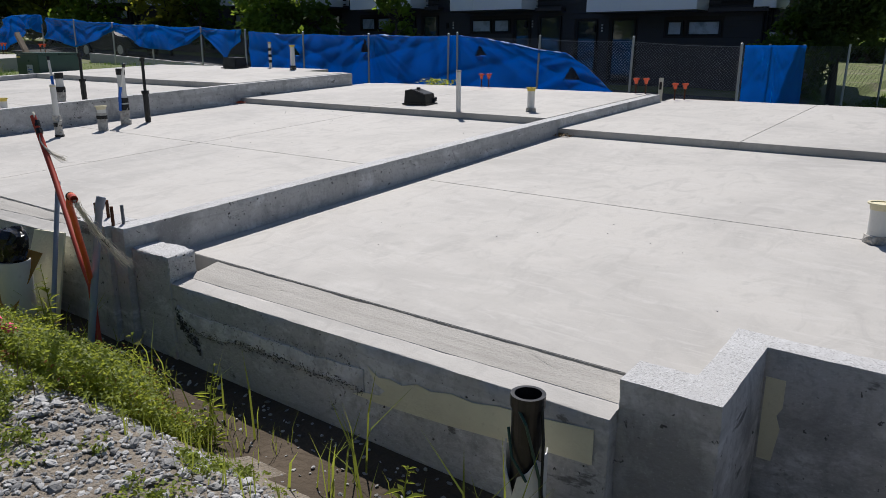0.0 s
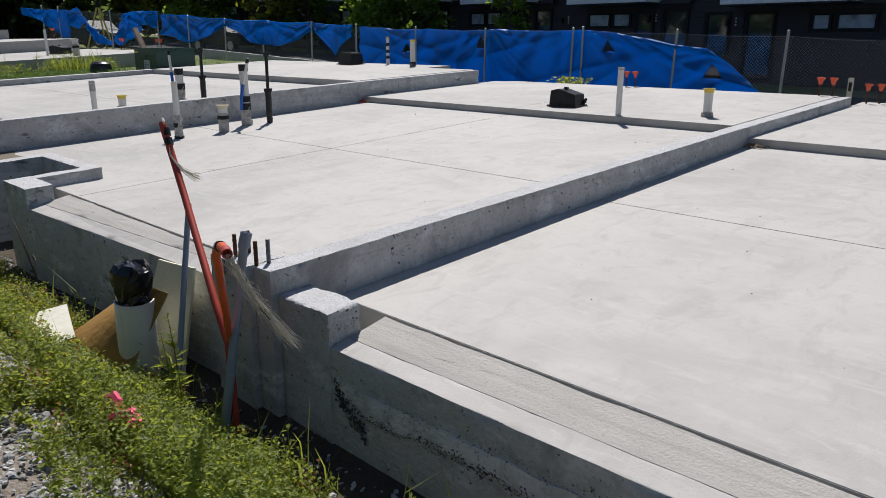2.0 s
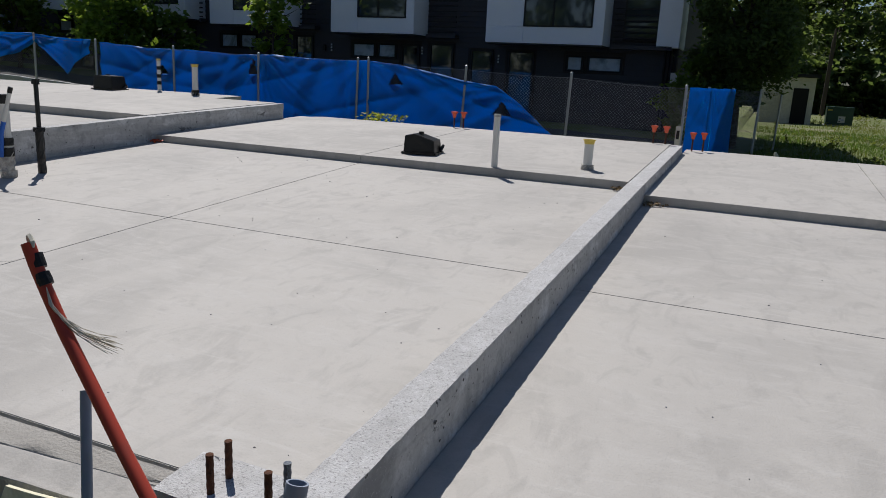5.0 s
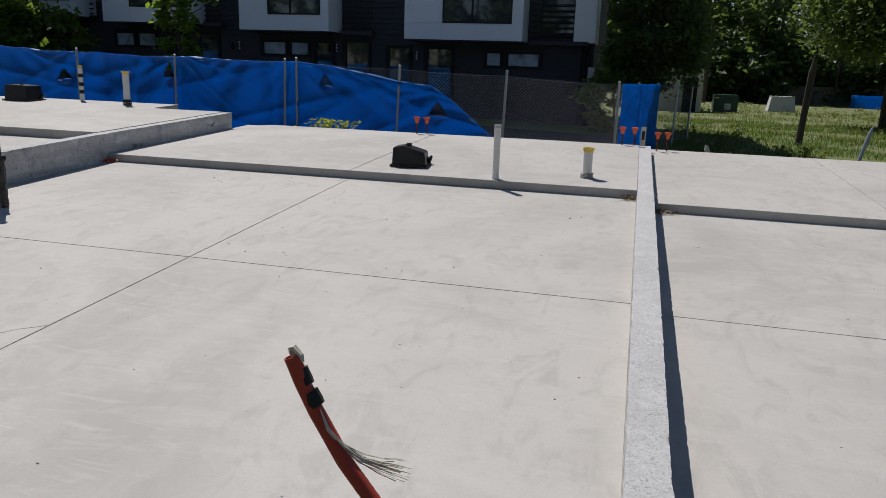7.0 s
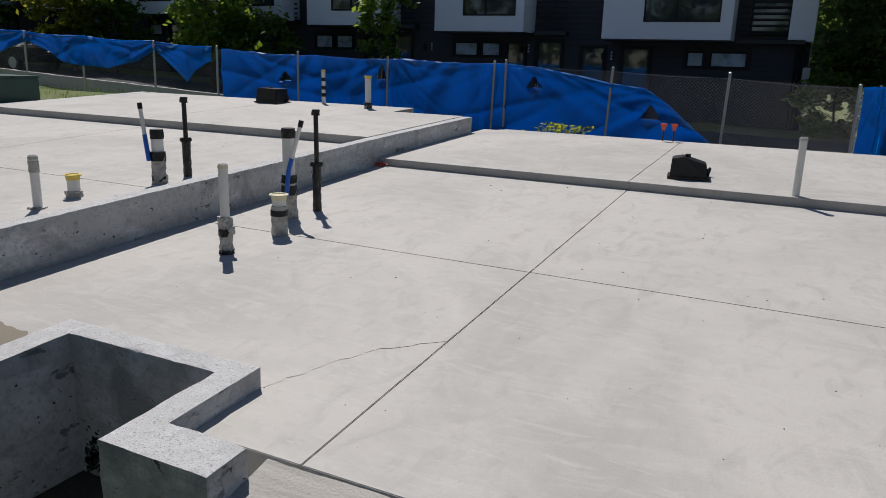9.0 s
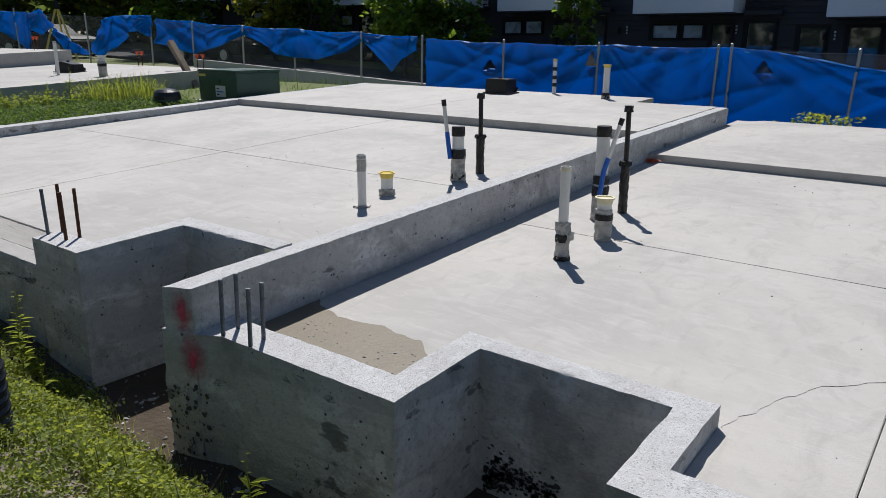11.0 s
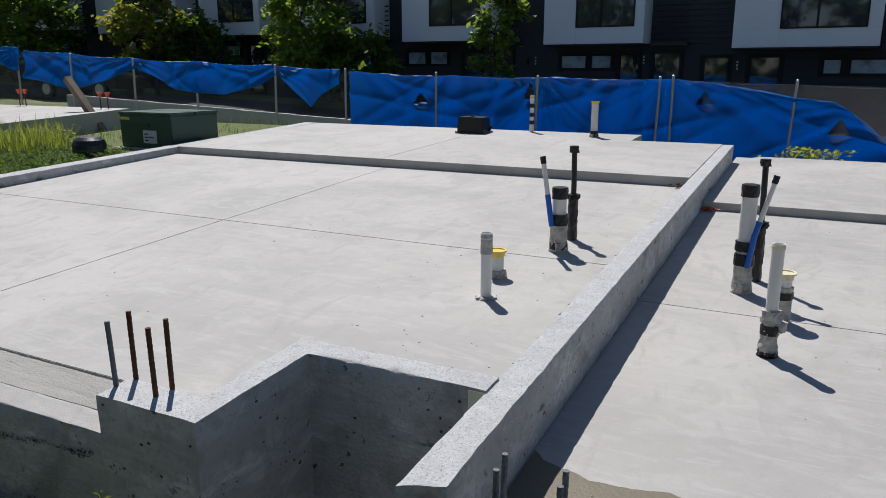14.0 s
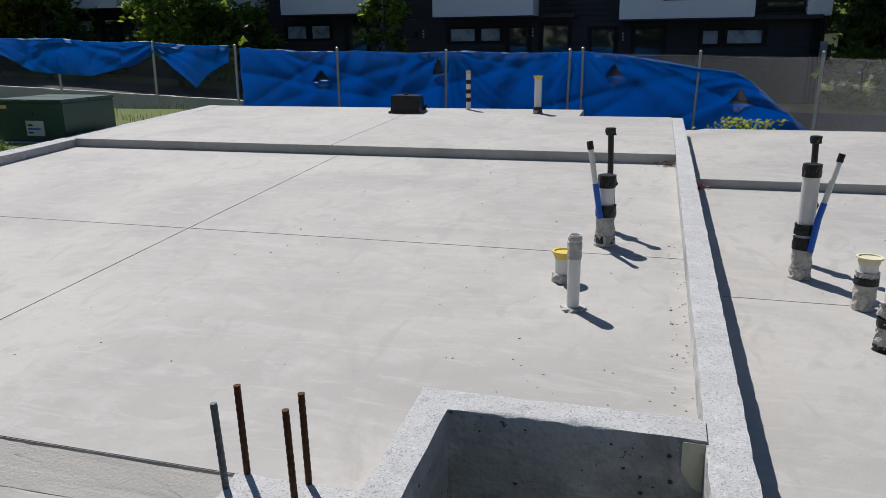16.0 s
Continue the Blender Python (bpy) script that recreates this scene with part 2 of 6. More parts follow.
def roughen(bm, size, amp, seed=0.0):
    """Cuts the faces down to about that size and wears the edges unevenly."""
    bmesh.ops.triangulate(bm, faces=bm.faces[:])
    for _ in range(9):
        long = [e for e in bm.edges if e.calc_length() > size * 1.6]
        if not long:
            break
        bmesh.ops.subdivide_edges(bm, edges=long, cuts=1, use_grid_fill=False)
        bmesh.ops.triangulate(bm, faces=[f for f in bm.faces if len(f.verts) > 3])
    bm.normal_update()
    for v in bm.verts:
        sharp = max((e.calc_face_angle(0) for e in v.link_edges), default=0)
        k = amp * (2.2 if sharp > 0.9 else 0.6)
        q = v.co * 11
        n = noise.noise_vector(q + Vector((seed, 0, 0))) + 0.6 * noise.noise_vector(q * 2.7)
        if sharp > 0.9:
            inward = -sum((f.normal for f in v.link_faces), Vector()).normalized()
            n = n * 0.5 + inward * max(0.0, noise.noise(q * 0.6) + 0.35) * 1.2
        v.co += n * k
    return bm


def concrete(name, label, poly, top, bottom=-1.6, mat=None, bevel=0.012, cat="foundation wall", size=0.06, amp=0.0026):
    bm = prism(poly, top, bottom)
    bmesh.ops.recalc_face_normals(bm, faces=bm.faces)
    low = [f for f in bm.faces if f.normal.z < -0.9]
    bmesh.ops.delete(bm, geom=low, context='FACES_ONLY')
    roughen(bm, size, amp)
    me = bpy.data.meshes.new(name)
    bm.normal_update()
    for f in bm.faces:
        f.material_index = 0 if f.normal.z > 0.6 else 1
        f.smooth = True
    bm.to_mesh(me)
    bm.free()
    me.materials.append(mat or CURB)
    me.materials.append(WALLC)
    me.set_sharp_from_angle(angle=radians(50))
    return tagged(new(name, me), label, cat, "", "structure")


def plane(z0, slope):
    return lambda x, y: z0 + slope * y


def plane2(z0, front=CURBR, back=RISE):
    return lambda x, y: z0 + (front if y < 0 else back) * y

# middle slab, its rear slab and front parts
J = 0.0025
RZ, RSL = -0.12, 0.055
slab_panels("slab_middle", "smooth troweled pale grey concrete slab with sawn joints", (-6.081, -0.19, -5.02, -0.005), [
    [(-6.086, -5.60), (-4.93, -5.60), (-4.93, -5.03), (-3.66, -5.03), (-3.66, -5.45), (-3.12 - J, -5.45), (-3.12 - J, -2.92 - J), (-6.086, -2.92 - J)],
    (-3.12 + J, -0.185, -5.45, -2.92 - J), (-6.086, -3.12 - J, -2.92 + J, 0.0), (-3.12 + J, -0.185, -2.92 + J, 0.0)], 0.0, SLOPE)
slab_panels("slab_middle_rear", "raised rear concrete slab beyond a low step", (-6.075, -0.19, 0.005, 3.34), [
    [(-6.086, 0), (-3.12 - J, 0), (-3.12 - J, 3.35), (-5.75, 3.35), (-5.9, 3.2), (-6.086, 3.2)], (-3.12 + J, -0.185, 0.0, 3.35)], 0.085, RISE)
# left slab
slab_panels("slab_left", "smooth pale grey concrete slab with sawn joints and dark specks", (-13.415, -6.235, -5.05, -0.005), [
    (-13.42, -9.84 - J, -5.58, -2.9 - J),
    [(-9.84 + J, -5.58), (-7.29, -5.58), (-7.29, -5.06), (-6.23, -5.06), (-6.23, -2.9 - J), (-9.84 + J, -2.9 - J)],
    (-13.42, -9.84 - J, -2.9 + J, 0.0), (-9.84 + J, -6.23, -2.9 + J, 0.0)], 0.22, SLOPE)
slab_panels("slab_left_rear", "raised rear concrete slab beyond a low step", (-13.415, -6.235, 0.005, 2.7), [
    (-13.42, -9.95 - J, 0.0, 3.4), [(-9.95 + J, 0), (-6.23, 0), (-6.23, 2.72), (-7.45, 2.72), (-7.45, 3.4), (-9.95 + J, 3.4)]], 0.32, RISE)
# right slab
slab_panels("slab_right", "smooth pale grey concrete slab with a sawn joint", (-0.025, 6.3, -4.73, 0.045), [
    [(-0.03, -5.255), (3.5, -5.255), (3.5, -4.74), (6.3, -4.74), (6.3, -2.71 - J), (-0.03, -2.71 - J)], (-0.03, 6.3, -2.71 + J, 0.05)], RZ, RSL)
slab_panels("slab_right_rear", "raised rear concrete slab beyond a low step", (-0.025, 6.3, 0.055, 3.89), [(-0.03, 2.13 - J, 0.05, 3.9), (2.13 + J, 6.3, 0.05, 3.9)], RZ + 0.085, RISE)

# dividing curbs
concrete("curb_wall_left", "long rough concrete curb between two slabs", [(-6.245, -5.93), (-6.078, -5.862), (-6.086, -5.6), (-6.086, 0), (-6.086, 2.72), (-6.23, 2.72), (-6.23, 0), (-6.235, -5.6)], plane2(0.313), cat="curb", size=0.045, amp=0.0036)
concrete("curb_wall_middle", "long rough concrete curb between two slabs", [(-0.185, -5.66), (-0.03, -5.66), (-0.03, 0), (-0.03, 3.35), (-0.185, 3.35), (-0.185, 0)], plane2(0.079), cat="curb", size=0.045, amp=0.0036)
concrete("curb_wall_far", "low concrete curb beside the grass strip", rect(-13.68, -13.42, -5.95, 3.4), plane2(0.325), cat="curb")

# front foundation beyond a low step
RING = plane(0.1, SLOPE)
concrete("front_wall_middle", "rough topped concrete front wall with a recess", [
    (-6.072, -5.872), (-5.93, -5.806), (-4.77, -5.79), (-4.77, -5.16), (-3.81, -5.16), (-3.81, -5.78), (-3.27, -5.78), (-3.27, -5.57), (-3.66, -5.57), (-3.66, -5.03),
    (-4.93, -5.03), (-4.93, -5.60), (-6.08, -5.60)], RING)

concrete("wall_foot_left", "rough lower lift of concrete under the curb end", [(-6.262, -5.945), (-6.072, -5.872), (-6.072, -5.6), (-6.262, -5.6)], plane(0.115, SLOPE), size=0.03, amp=0.005)


def apron(name, x0, x1, yg, ye0, ye1, zg, ze):
    """A sloping strip from the slab edge yg down to the front edge, which runs from ye0 to ye1."""
    def ye(x):
        return lerp(ye0, ye1, (x - x0) / (x1 - x0))

    def top(x, y):
        return zg + (ze - zg) * (yg - y) / (yg - ye(x)) - 0.006
    n = int((x1 - x0) / 0.045)
    rag = []
    for k in range(n + 1):
        x = lerp(x1, x0, k / n)
        rag.append((x, yg - 0.008 - 0.006 * noise.noise((x * 3.1, yg, 0)) - 0.006 * abs(noise.noise((x * 17, yg, 3)))))
    concrete("apron_" + name, "broom-finished sloping concrete apron strip", [(x0, ye0 + 0.112), (x1, ye1 + 0.112)] + rag, top, -1.2, BROOM, 0.006, "apron", 0.09, 0.0012)
    concrete("front_wall_" + name, "formed concrete front wall with stains and pour marks", [(x0, ye0), (x1, ye1), (x1, ye1 + 0.11), (x0, ye0 + 0.11)], top, -1.6, CONC, 0.02, "foundation wall", 0.07, 0.0022)


apron("middle_low", -3.27, -0.55, -5.45, -5.78, -5.625, -0.284, -0.35)
apron("right_low", 0.37, 3.26, -5.255, -5.61, -5.555, -0.41, -0.475)
apron("left_low", -13.42, -7.74, -5.58, -5.97, -5.88, -0.07, -0.155)
concrete("corner_block_middle", "rough concrete corner block with cut dowels", rect(-0.55, -0.185, -5.70, -5.47), plane(0.083, CURBR), size=0.03, amp=0.0055)
concrete("corner_block_right", "short pitted concrete block beside the curb", rect(-0.027, 0.37, -5.62, -5.42), plane(-0.02, SLOPE), size=0.022, amp=0.006)
concrete("front_wall_recess_right", "concrete front wall with a recess", [
    (3.26, -5.48), (3.66, -5.48), (3.66, -4.87), (4.62, -4.87), (4.62, -5.48), (6.3, -5.48), (6.3, -5.28), (4.78, -5.28), (4.78, -4.74), (3.5, -4.74), (3.5, -5.28), (3.26, -5.28)], plane(-0.045, SLOPE))
concrete("front_wall_recess_left", "concrete pier and recess wall with dowels", [
    (-7.72, -5.92), (-7.15, -5.92), (-7.15, -5.20), (-6.23, -5.20), (-6.23, -5.06), (-7.29, -5.06), (-7.29, -5.74), (-7.72, -5.74)], plane(0.325, CURBR))

# slabs beyond the grass strip
slab_panels("slab_far", "pale concrete slab beyond the grass", (-23.5, -17.21, -6.9, 2.39), [(-23.5, -17.2, -7.0, 2.4)], 0.55, SLOPE)
slab_panels("slab_far_upper", "higher pale concrete slab in the distance", (-30, -23.53, -7.9, 2.19), [(-30, -23.52, -8.0, 2.2)], 0.9, SLOPE)
slab_panels("slab_far_top", "farthest pale concrete slab", (-38, -30.03, -8.9, 1.99), [(-38, -30.02, -9.0, 2.0)], 1.25, SLOPE)

# ---- more materials ----
GALV = material("galvanised_steel", (0.5, 0.51, 0.52), 0.45, 0.7, [(30, 0.4, (0.33, 0.34, 0.35), 0.45, 0.7)])
WIRE = material("fence_wire", (0.3, 0.31, 0.32), 0.5, 0.6)
TARP = leaf_material("blue_tarp", (0.008, 0.21, 0.58), (0.007, 0.175, 0.5), (0.006, 0.36, 0.84), 0)
TARP.node_tree.nodes["Mix Shader"].inputs[0].default_value = 0.48
CHAR = material("charcoal_siding", (0.056, 0.053, 0.058), 0.7, 0, [(2, 0.5, (0.055, 0.05, 0.052), 0.45, 0.7), (30, 0.3, (0.026, 0.025, 0.027), 0.5, 0.7)], 0.2, 30)
BRICKD = material("dark_brick_base", (0.048, 0.04, 0.038), 0.85, 0, [(6, 0.5, (0.045, 0.034, 0.03), 0.45, 0.65)], 0.4, 25)
PANEL = material("white_facade_panel", (0.88, 0.89, 0.91), 0.5, 0, [(0.6, 0.25, (0.76, 0.77, 0.8), 0.4, 0.7), (25, 0.15, (0.6, 0.6, 0.62), 0.55, 0.75)])
BLACK = material("black_metal_trim", (0.012, 0.012, 0.013), 0.5, 0.2, [(20, 0.4, (0.025, 0.025, 0.026), 0.5, 0.7)])
PVC = material("white_pvc", (0.72, 0.71, 0.67), 0.4, 0, [(4, 0.5, (0.6, 0.58, 0.53), 0.45, 0.7), (30, 0.45, (0.42, 0.4, 0.37), 0.6, 0.75)])
PVCD = material("dusty_pvc", (0.5, 0.48, 0.45), 0.8, 0, [(8, 0.7, (0.3, 0.28, 0.26), 0.45, 0.65)], 0.4, 60)
YCAP = material("yellow_plastic_cap", (0.75, 0.58, 0.12), 0.45, 0, [(20, 0.4, (0.6, 0.45, 0.12), 0.5, 0.7)])
CREAM = material("cream_plastic_cap", (0.72, 0.66, 0.45), 0.5, 0, [(25, 0.4, (0.5, 0.44, 0.3), 0.5, 0.7)])
TAPE = material("black_tape", (0.012, 0.012, 0.012), 0.45, 0, [(30, 0.5, (0.04, 0.04, 0.04), 0.5, 0.7)], 0.4, 40)
WRAP = material("crumpled_wrap", (0.5, 0.48, 0.44), 0.8, 0, [(18, 0.7, (0.28, 0.26, 0.23), 0.45, 0.62)], 0.9, 35)
BTUBE = material("blue_tube", (0.02, 0.12, 0.5), 0.4, 0, [(20, 0.3, (0.02, 0.08, 0.3), 0.5, 0.7)])
BPLAST = material("black_plastic", (0.009, 0.009, 0.01), 0.36, 0, [(25, 0.5, (0.03, 0.03, 0.03), 0.54, 0.7)], 0.15, 20, 0.5)
ORCAP = material("orange_plastic_cap", (0.75, 0.13, 0.06), 0.5, 0, [(15, 0.4, (0.6, 0.2, 0.12), 0.5, 0.7)])
RUST = material("rusty_steel", (0.12, 0.05, 0.025), 0.85, 0.2, [(40, 0.7, (0.05, 0.03, 0.025), 0.45, 0.65)], 0.6, 90)
STEELG = material("grey_steel_bar", (0.17, 0.19, 0.22), 0.6, 0.4, [(40, 0.6, (0.08, 0.08, 0.09), 0.45, 0.65)], 0.6, 90)
GREENP = material("green_enamel", (0.018, 0.06, 0.042), 0.4, 0, [(3, 0.4, (0.03, 0.085, 0.06), 0.45, 0.7)], 0.05, 20, 0.5)
WOODG = material("weathered_wood", (0.23, 0.18, 0.13), 0.9, 0, [(8, 0.6, (0.12, 0.095, 0.07), 0.45, 0.65, 6, 0, (1, 1, 0.1))], 0.5, 40)
BARK = material("bark", (0.07, 0.055, 0.04), 0.95, 0, [(10, 0.6, (0.035, 0.028, 0.02), 0.45, 0.65, 6, 0, (1, 1, 0.2))], 0.8, 30)
REDC = material("red_orange_conduit", (0.42, 0.055, 0.03), 0.45, 0, [(12, 0.5, (0.3, 0.06, 0.04), 0.48, 0.7)])
ORC = material("orange_conduit", (0.62, 0.11, 0.04), 0.45, 0, [(12, 0.5, (0.45, 0.1, 0.06), 0.48, 0.7)])
GREYC = material("grey_conduit", (0.27, 0.31, 0.38), 0.5, 0, [(10, 0.4, (0.2, 0.23, 0.27), 0.48, 0.7)])
CORD = material("frayed_pull_cord", (0.6, 0.56, 0.47), 0.9, 0, [(40, 0.5, (0.35, 0.3, 0.24), 0.5, 0.7)])
BAGM = material("black_bin_bag", (0.008, 0.008, 0.009), 0.22, 0, [], 0.5, 18, 0.6)
FOAM = material("cream_foam_board", (0.74, 0.71, 0.52), 0.8, 0, [(4, 0.4, (0.62, 0.58, 0.42), 0.45, 0.7), (30, 0.3, (0.35, 0.31, 0.2), 0.6, 0.75)], 0.3, 50)
BROWNS = material("brown_sheet", (0.36, 0.2, 0.05), 0.75, 0, [(3, 0.5, (0.25, 0.14, 0.04), 0.45, 0.7)], 0.2, 30)
WSHEET = material("off_white_sheet", (0.6, 0.58, 0.48), 0.7, 0, [(6, 0.5, (0.4, 0.37, 0.28), 0.45, 0.7)], 0.3, 30)
PINK = material("pink_flagging", (0.85, 0.12, 0.2), 0.6, 0, [(20, 0.3, (0.7, 0.2, 0.25), 0.5, 0.7)])
STONE = material("crushed_stone", (0.35, 0.345, 0.335), 0.9, 0, [(30, 0.5, (0.15, 0.15, 0.15), 0.45, 0.7)], 0.4, 80, 0.3, 0.5)
LEAF = leaf_material("tree_leaves", (0.07, 0.115, 0.02), (0.035, 0.065, 0.012), (0.22, 0.32, 0.03), 0.55)
WOODL = leaf_material("woodland_leaves", (0.075, 0.108, 0.034), (0.042, 0.066, 0.022), (0.2, 0.28, 0.06), 0.65)
REDW = leaf_material("reddish_weed_leaves", (0.19, 0.085, 0.035), (0.11, 0.06, 0.025), (0.42, 0.18, 0.05), 0.5)
BANKW = leaf_material("bank_weed_leaves", (0.15, 0.19, 0.036), (0.09, 0.125, 0.025), (0.42, 0.48, 0.06), 0.6)
# lighter copy of LEAF: sunlight on the street trees is put into its colour
LEAFB = leaf_material("sunlit_tree_leaves", (0.09, 0.15, 0.025), (0.05, 0.09, 0.015), (0.34, 0.48, 0.05), 0.5)
STRIPW = leaf_material("dark_weed_leaves", (0.065, 0.11, 0.022), (0.035, 0.068, 0.014), (0.17, 0.27, 0.035), 0.6)
FIELDB = leaf_material("field_grass", (0.11, 0.135, 0.035), (0.075, 0.1, 0.025), (0.26, 0.3, 0.05), 0.5)
LEAFY = leaf_material("pale_tree_leaves", (0.15, 0.17, 0.03), (0.09, 0.11, 0.02), (0.42, 0.42, 0.04), 0.5)
WEED = leaf_material("weed_leaves", (0.175, 0.215, 0.035), (0.11, 0.15, 0.024), (0.5, 0.54, 0.06), 0.5)
BLADE = leaf_material("grass_blades", (0.16, 0.2, 0.04), (0.11, 0.15, 0.03), (0.4, 0.45, 0.06), 0.4)
DRYB = material("dry_stalks", (0.2, 0.14, 0.07), 0.8, 0, [(5, 0.5, (0.12, 0.08, 0.04), 0.45, 0.65)])
ASPH = material("asphalt", (0.055, 0.055, 0.057), 0.9, 0, [(2, 0.4, (0.08, 0.08, 0.08), 0.45, 0.7), (80, 0.5, (0.03, 0.03, 0.03), 0.5, 0.7)], 0.4, 80)
WETC = material("wet_silt", (0.17, 0.142, 0.095), 0.5, 0, [(3, 0.6, (0.13, 0.105, 0.07), 0.45, 0.65), (60, 0.5, (0.27, 0.23, 0.17), 0.62, 0.75)], 0.15, 60)
MARK = material("white_marking", (0.6, 0.6, 0.58), 0.6)
PITS = material("dark_pits", (0.075, 0.073, 0.07), 0.95, 0, [(30, 0.6, (0.09, 0.086, 0.08), 0.5, 0.7)], 0.6, 60)
EFFL = material("pale_lime_bloom", (0.72, 0.72, 0.715), 0.95, 0, [(5, 0.9, (0.46, 0.457, 0.45), 0.46, 0.6, 10), (28, 0.7, (0.3, 0.297, 0.29), 0.55, 0.66)], 0.8, 50)
DARKIN = material("dark_interior", (0.01, 0.01, 0.011), 0.8)


def glass_material():
    m = material("window_glass", (0.03, 0.04, 0.05), 0.04, 0, [], 0, 10, 0.9)
    b = m.node_tree.nodes["Principled BSDF"]
    b.inputs["IOR"].default_value = 1.6
    b.inputs["Coat Weight"].default_value = 0.25
    b.inputs["Coat Roughness"].default_value = 0.02
    return m


GLASS = glass_material()
BLIND = material("window_blind", (0.5, 0.58, 0.66), 0.5, 0, [(1.2, 0.8, (0.15, 0.19, 0.24), 0.45, 0.6, 4, 1.0)], 0.1, 10, 0.6)


# ---- dwelling row across the street ----
def dwelling(x0, x1, wx0, wx1, bz, b0, b1, wins, doors, numbers, right_end=False):
    """One dwelling of the row: dark lap-sided wall from wx0 to wx1, white upper bay b0..b1 whose foot is at bz."""
    g = bz - 2.55
    # end house made taller above the view, only to shade the ground beside it
    top = bz + (8.0 if right_end else 5.6)
    h = thing("terraced_house", "charcoal sided town house with a white projecting upper bay", "house", (0, 0, 0), group="town houses across the street")
    bm = bmesh.new()
    holes = wins + doors
    # wall pieces round the openings
    zs = [g - 0.6, *sorted({v for w in holes for v in w[2:4]}), bz + 0.3, top]
    xs = sorted({wx0, wx1, *[v for w in holes for v in w[:2]]})
    zs = sorted(set(zs))
    for xa, xb in zip(xs, xs[1:]):
        for za, zb in zip(zs, zs[1:]):
            cx, cz = (xa + xb) / 2, (za + zb) / 2
            if any(w[0] < cx < w[1] and w[2] < cz < w[3] for w in holes):
                continue
            box(bm, xa, xb, 17.0, 17.25, za, zb)
    part("wall", bm, BRICKD, h)
    bm = bmesh.new()
    z = g - 0.5
    while z < top - 0.2:
        xa = wx0
        cuts = sorted([w for w in holes if w[2] - 0.09 < z + 0.08 < w[3] + 0.09], key=lambda w: w[0])
        for w in cuts + [(wx1 + 0.09, 0, 0, 0)]:
            xb = w[0] - 0.09
            if xb - xa > 0.05:
                v = [bm.verts.new(p) for p in ((xa, 16.965, z), (xb, 16.965, z), (xb, 16.992, z + 0.165), (xa, 16.992, z + 0.165), (xa, 16.998, z), (xb, 16.998, z))]
                bm.faces.new(v[:4])
                bm.faces.new((v[0], v[4], v[5], v[1]))
            xa = w[1] + 0.09
        z += 0.17
    part("siding", bm, CHAR, h, "charcoal lap siding boards")
    bm = bmesh.new()
    box(bm, wx0, wx1, 17.3, 24.5, g - 0.6, top)
    part("rear_wall", bm, CHAR, h)
    bm = bmesh.new()
    box(bm, wx0 - 0.1, wx1 + 0.1, 16.6, 24.6, top, top + 0.25)
    part("roof", bm, BLACK, h)
    for k, (a, b, c, d) in enumerate(holes):
        is_door = k >= len(wins)
        bm = bmesh.new()
        f = 0.06
        box(bm, a - 0.02, a + f, 16.94, 17.06, c, d)
        box(bm, b - f, b + 0.02, 16.94, 17.06, c, d)
        box(bm, a + f, b - f, 16.94, 17.06, d - f, d)
        box(bm, a + f, b - f, 16.94, 17.06, c, c + f)
        wnd = part("door" if is_door else "window", bm, BLACK, h, "black framed glass door" if is_door else "black framed strip window")
        bm = bmesh.new()
        box(bm, a + f, b - f, 17.0, 17.012, c + f, d - f)
        part("pane", bm, GLASS if is_door else BLIND, wnd)
    # white bay
    bay = part("bay", box(bmesh.new(), b0, b1, 15.83, 16.99, bz, top - 0.4, 0.01), PANEL, h, "white panel clad projecting bay")
    w0, w1 = b0 + (b1 - b0) * 0.33, b1 - (b1 - b0) * 0.09
    z0w, z1w = bz + 0.5, bz + 2.0
    bm = bmesh.new()
    for a, b, c, d in ((b0 + 0.003, w0, bz + 0.004, bz + 0.496), (w0 + 0.006, b1 - 0.003, bz + 0.004, bz + 0.496), (b0 + 0.003, w0 - 0.006, z0w + 0.003, z1w), (w1, b1 - 0.003, z0w + 0.003, z1w),
                       (b0 + 0.003, b1 - 0.003, z1w + 0.006, top - 0.45)):
        box(bm, a, b, 15.812, 15.828, c, d)
    part("cladding", bm, PANEL, bay)
    bm = bmesh.new()
    for a, b, c, d in ((w0, w0 + 0.05, z0w, z1w), (w1 - 0.05, w1, z0w, z1w), (w0 + 0.05, w1 - 0.05, z0w, z0w + 0.05), (w0 + 0.05, w1 - 0.05, z1w - 0.05, z1w),
                       (w0 + (w1 - w0) * 0.42, w0 + (w1 - w0) * 0.42 + 0.06, z0w + 0.05, z1w - 0.05)):
        box(bm, a, b, 15.79, 15.86, c, d)
    wf = part("bay_window", bm, BLACK, h, "black framed bay window")
    part("pane", box(bmesh.new(), w0 + 0.05, w1 - 0.05, 15.806, 15.811, z0w + 0.05, z1w - 0.05), GLASS, wf)
    part("bay_foot", box(bmesh.new(), b0 + 0.02, b1 - 0.02, 15.86, 16.97, bz - 0.04, bz - 0.002), CHAR, h)
    # recessed balcony slats beside the bay
    bal = part("balcony", box(bmesh.new(), b1 + 0.1, min(b1 + 1.95, wx1), 16.6, 16.95, bz - 0.06, bz + 0.06), CHAR, h, "dark slatted balcony")
    for i in range(7):
        part("slat", box(bmesh.new(), b1 + 0.15, min(b1 + 1.9, wx1), 16.62, 16.66, bz + 0.1 + i * 0.17, bz + 0.14 + i * 0.17), BLACK, bal)
    if b1 + 1.9 < wx1 + 0.3:
        up = part("upper_window", box(bmesh.new(), b1 + 0.4, b1 + 1.5, 16.93, 16.96, bz + 0.2, bz + 2.1), BLACK, h)
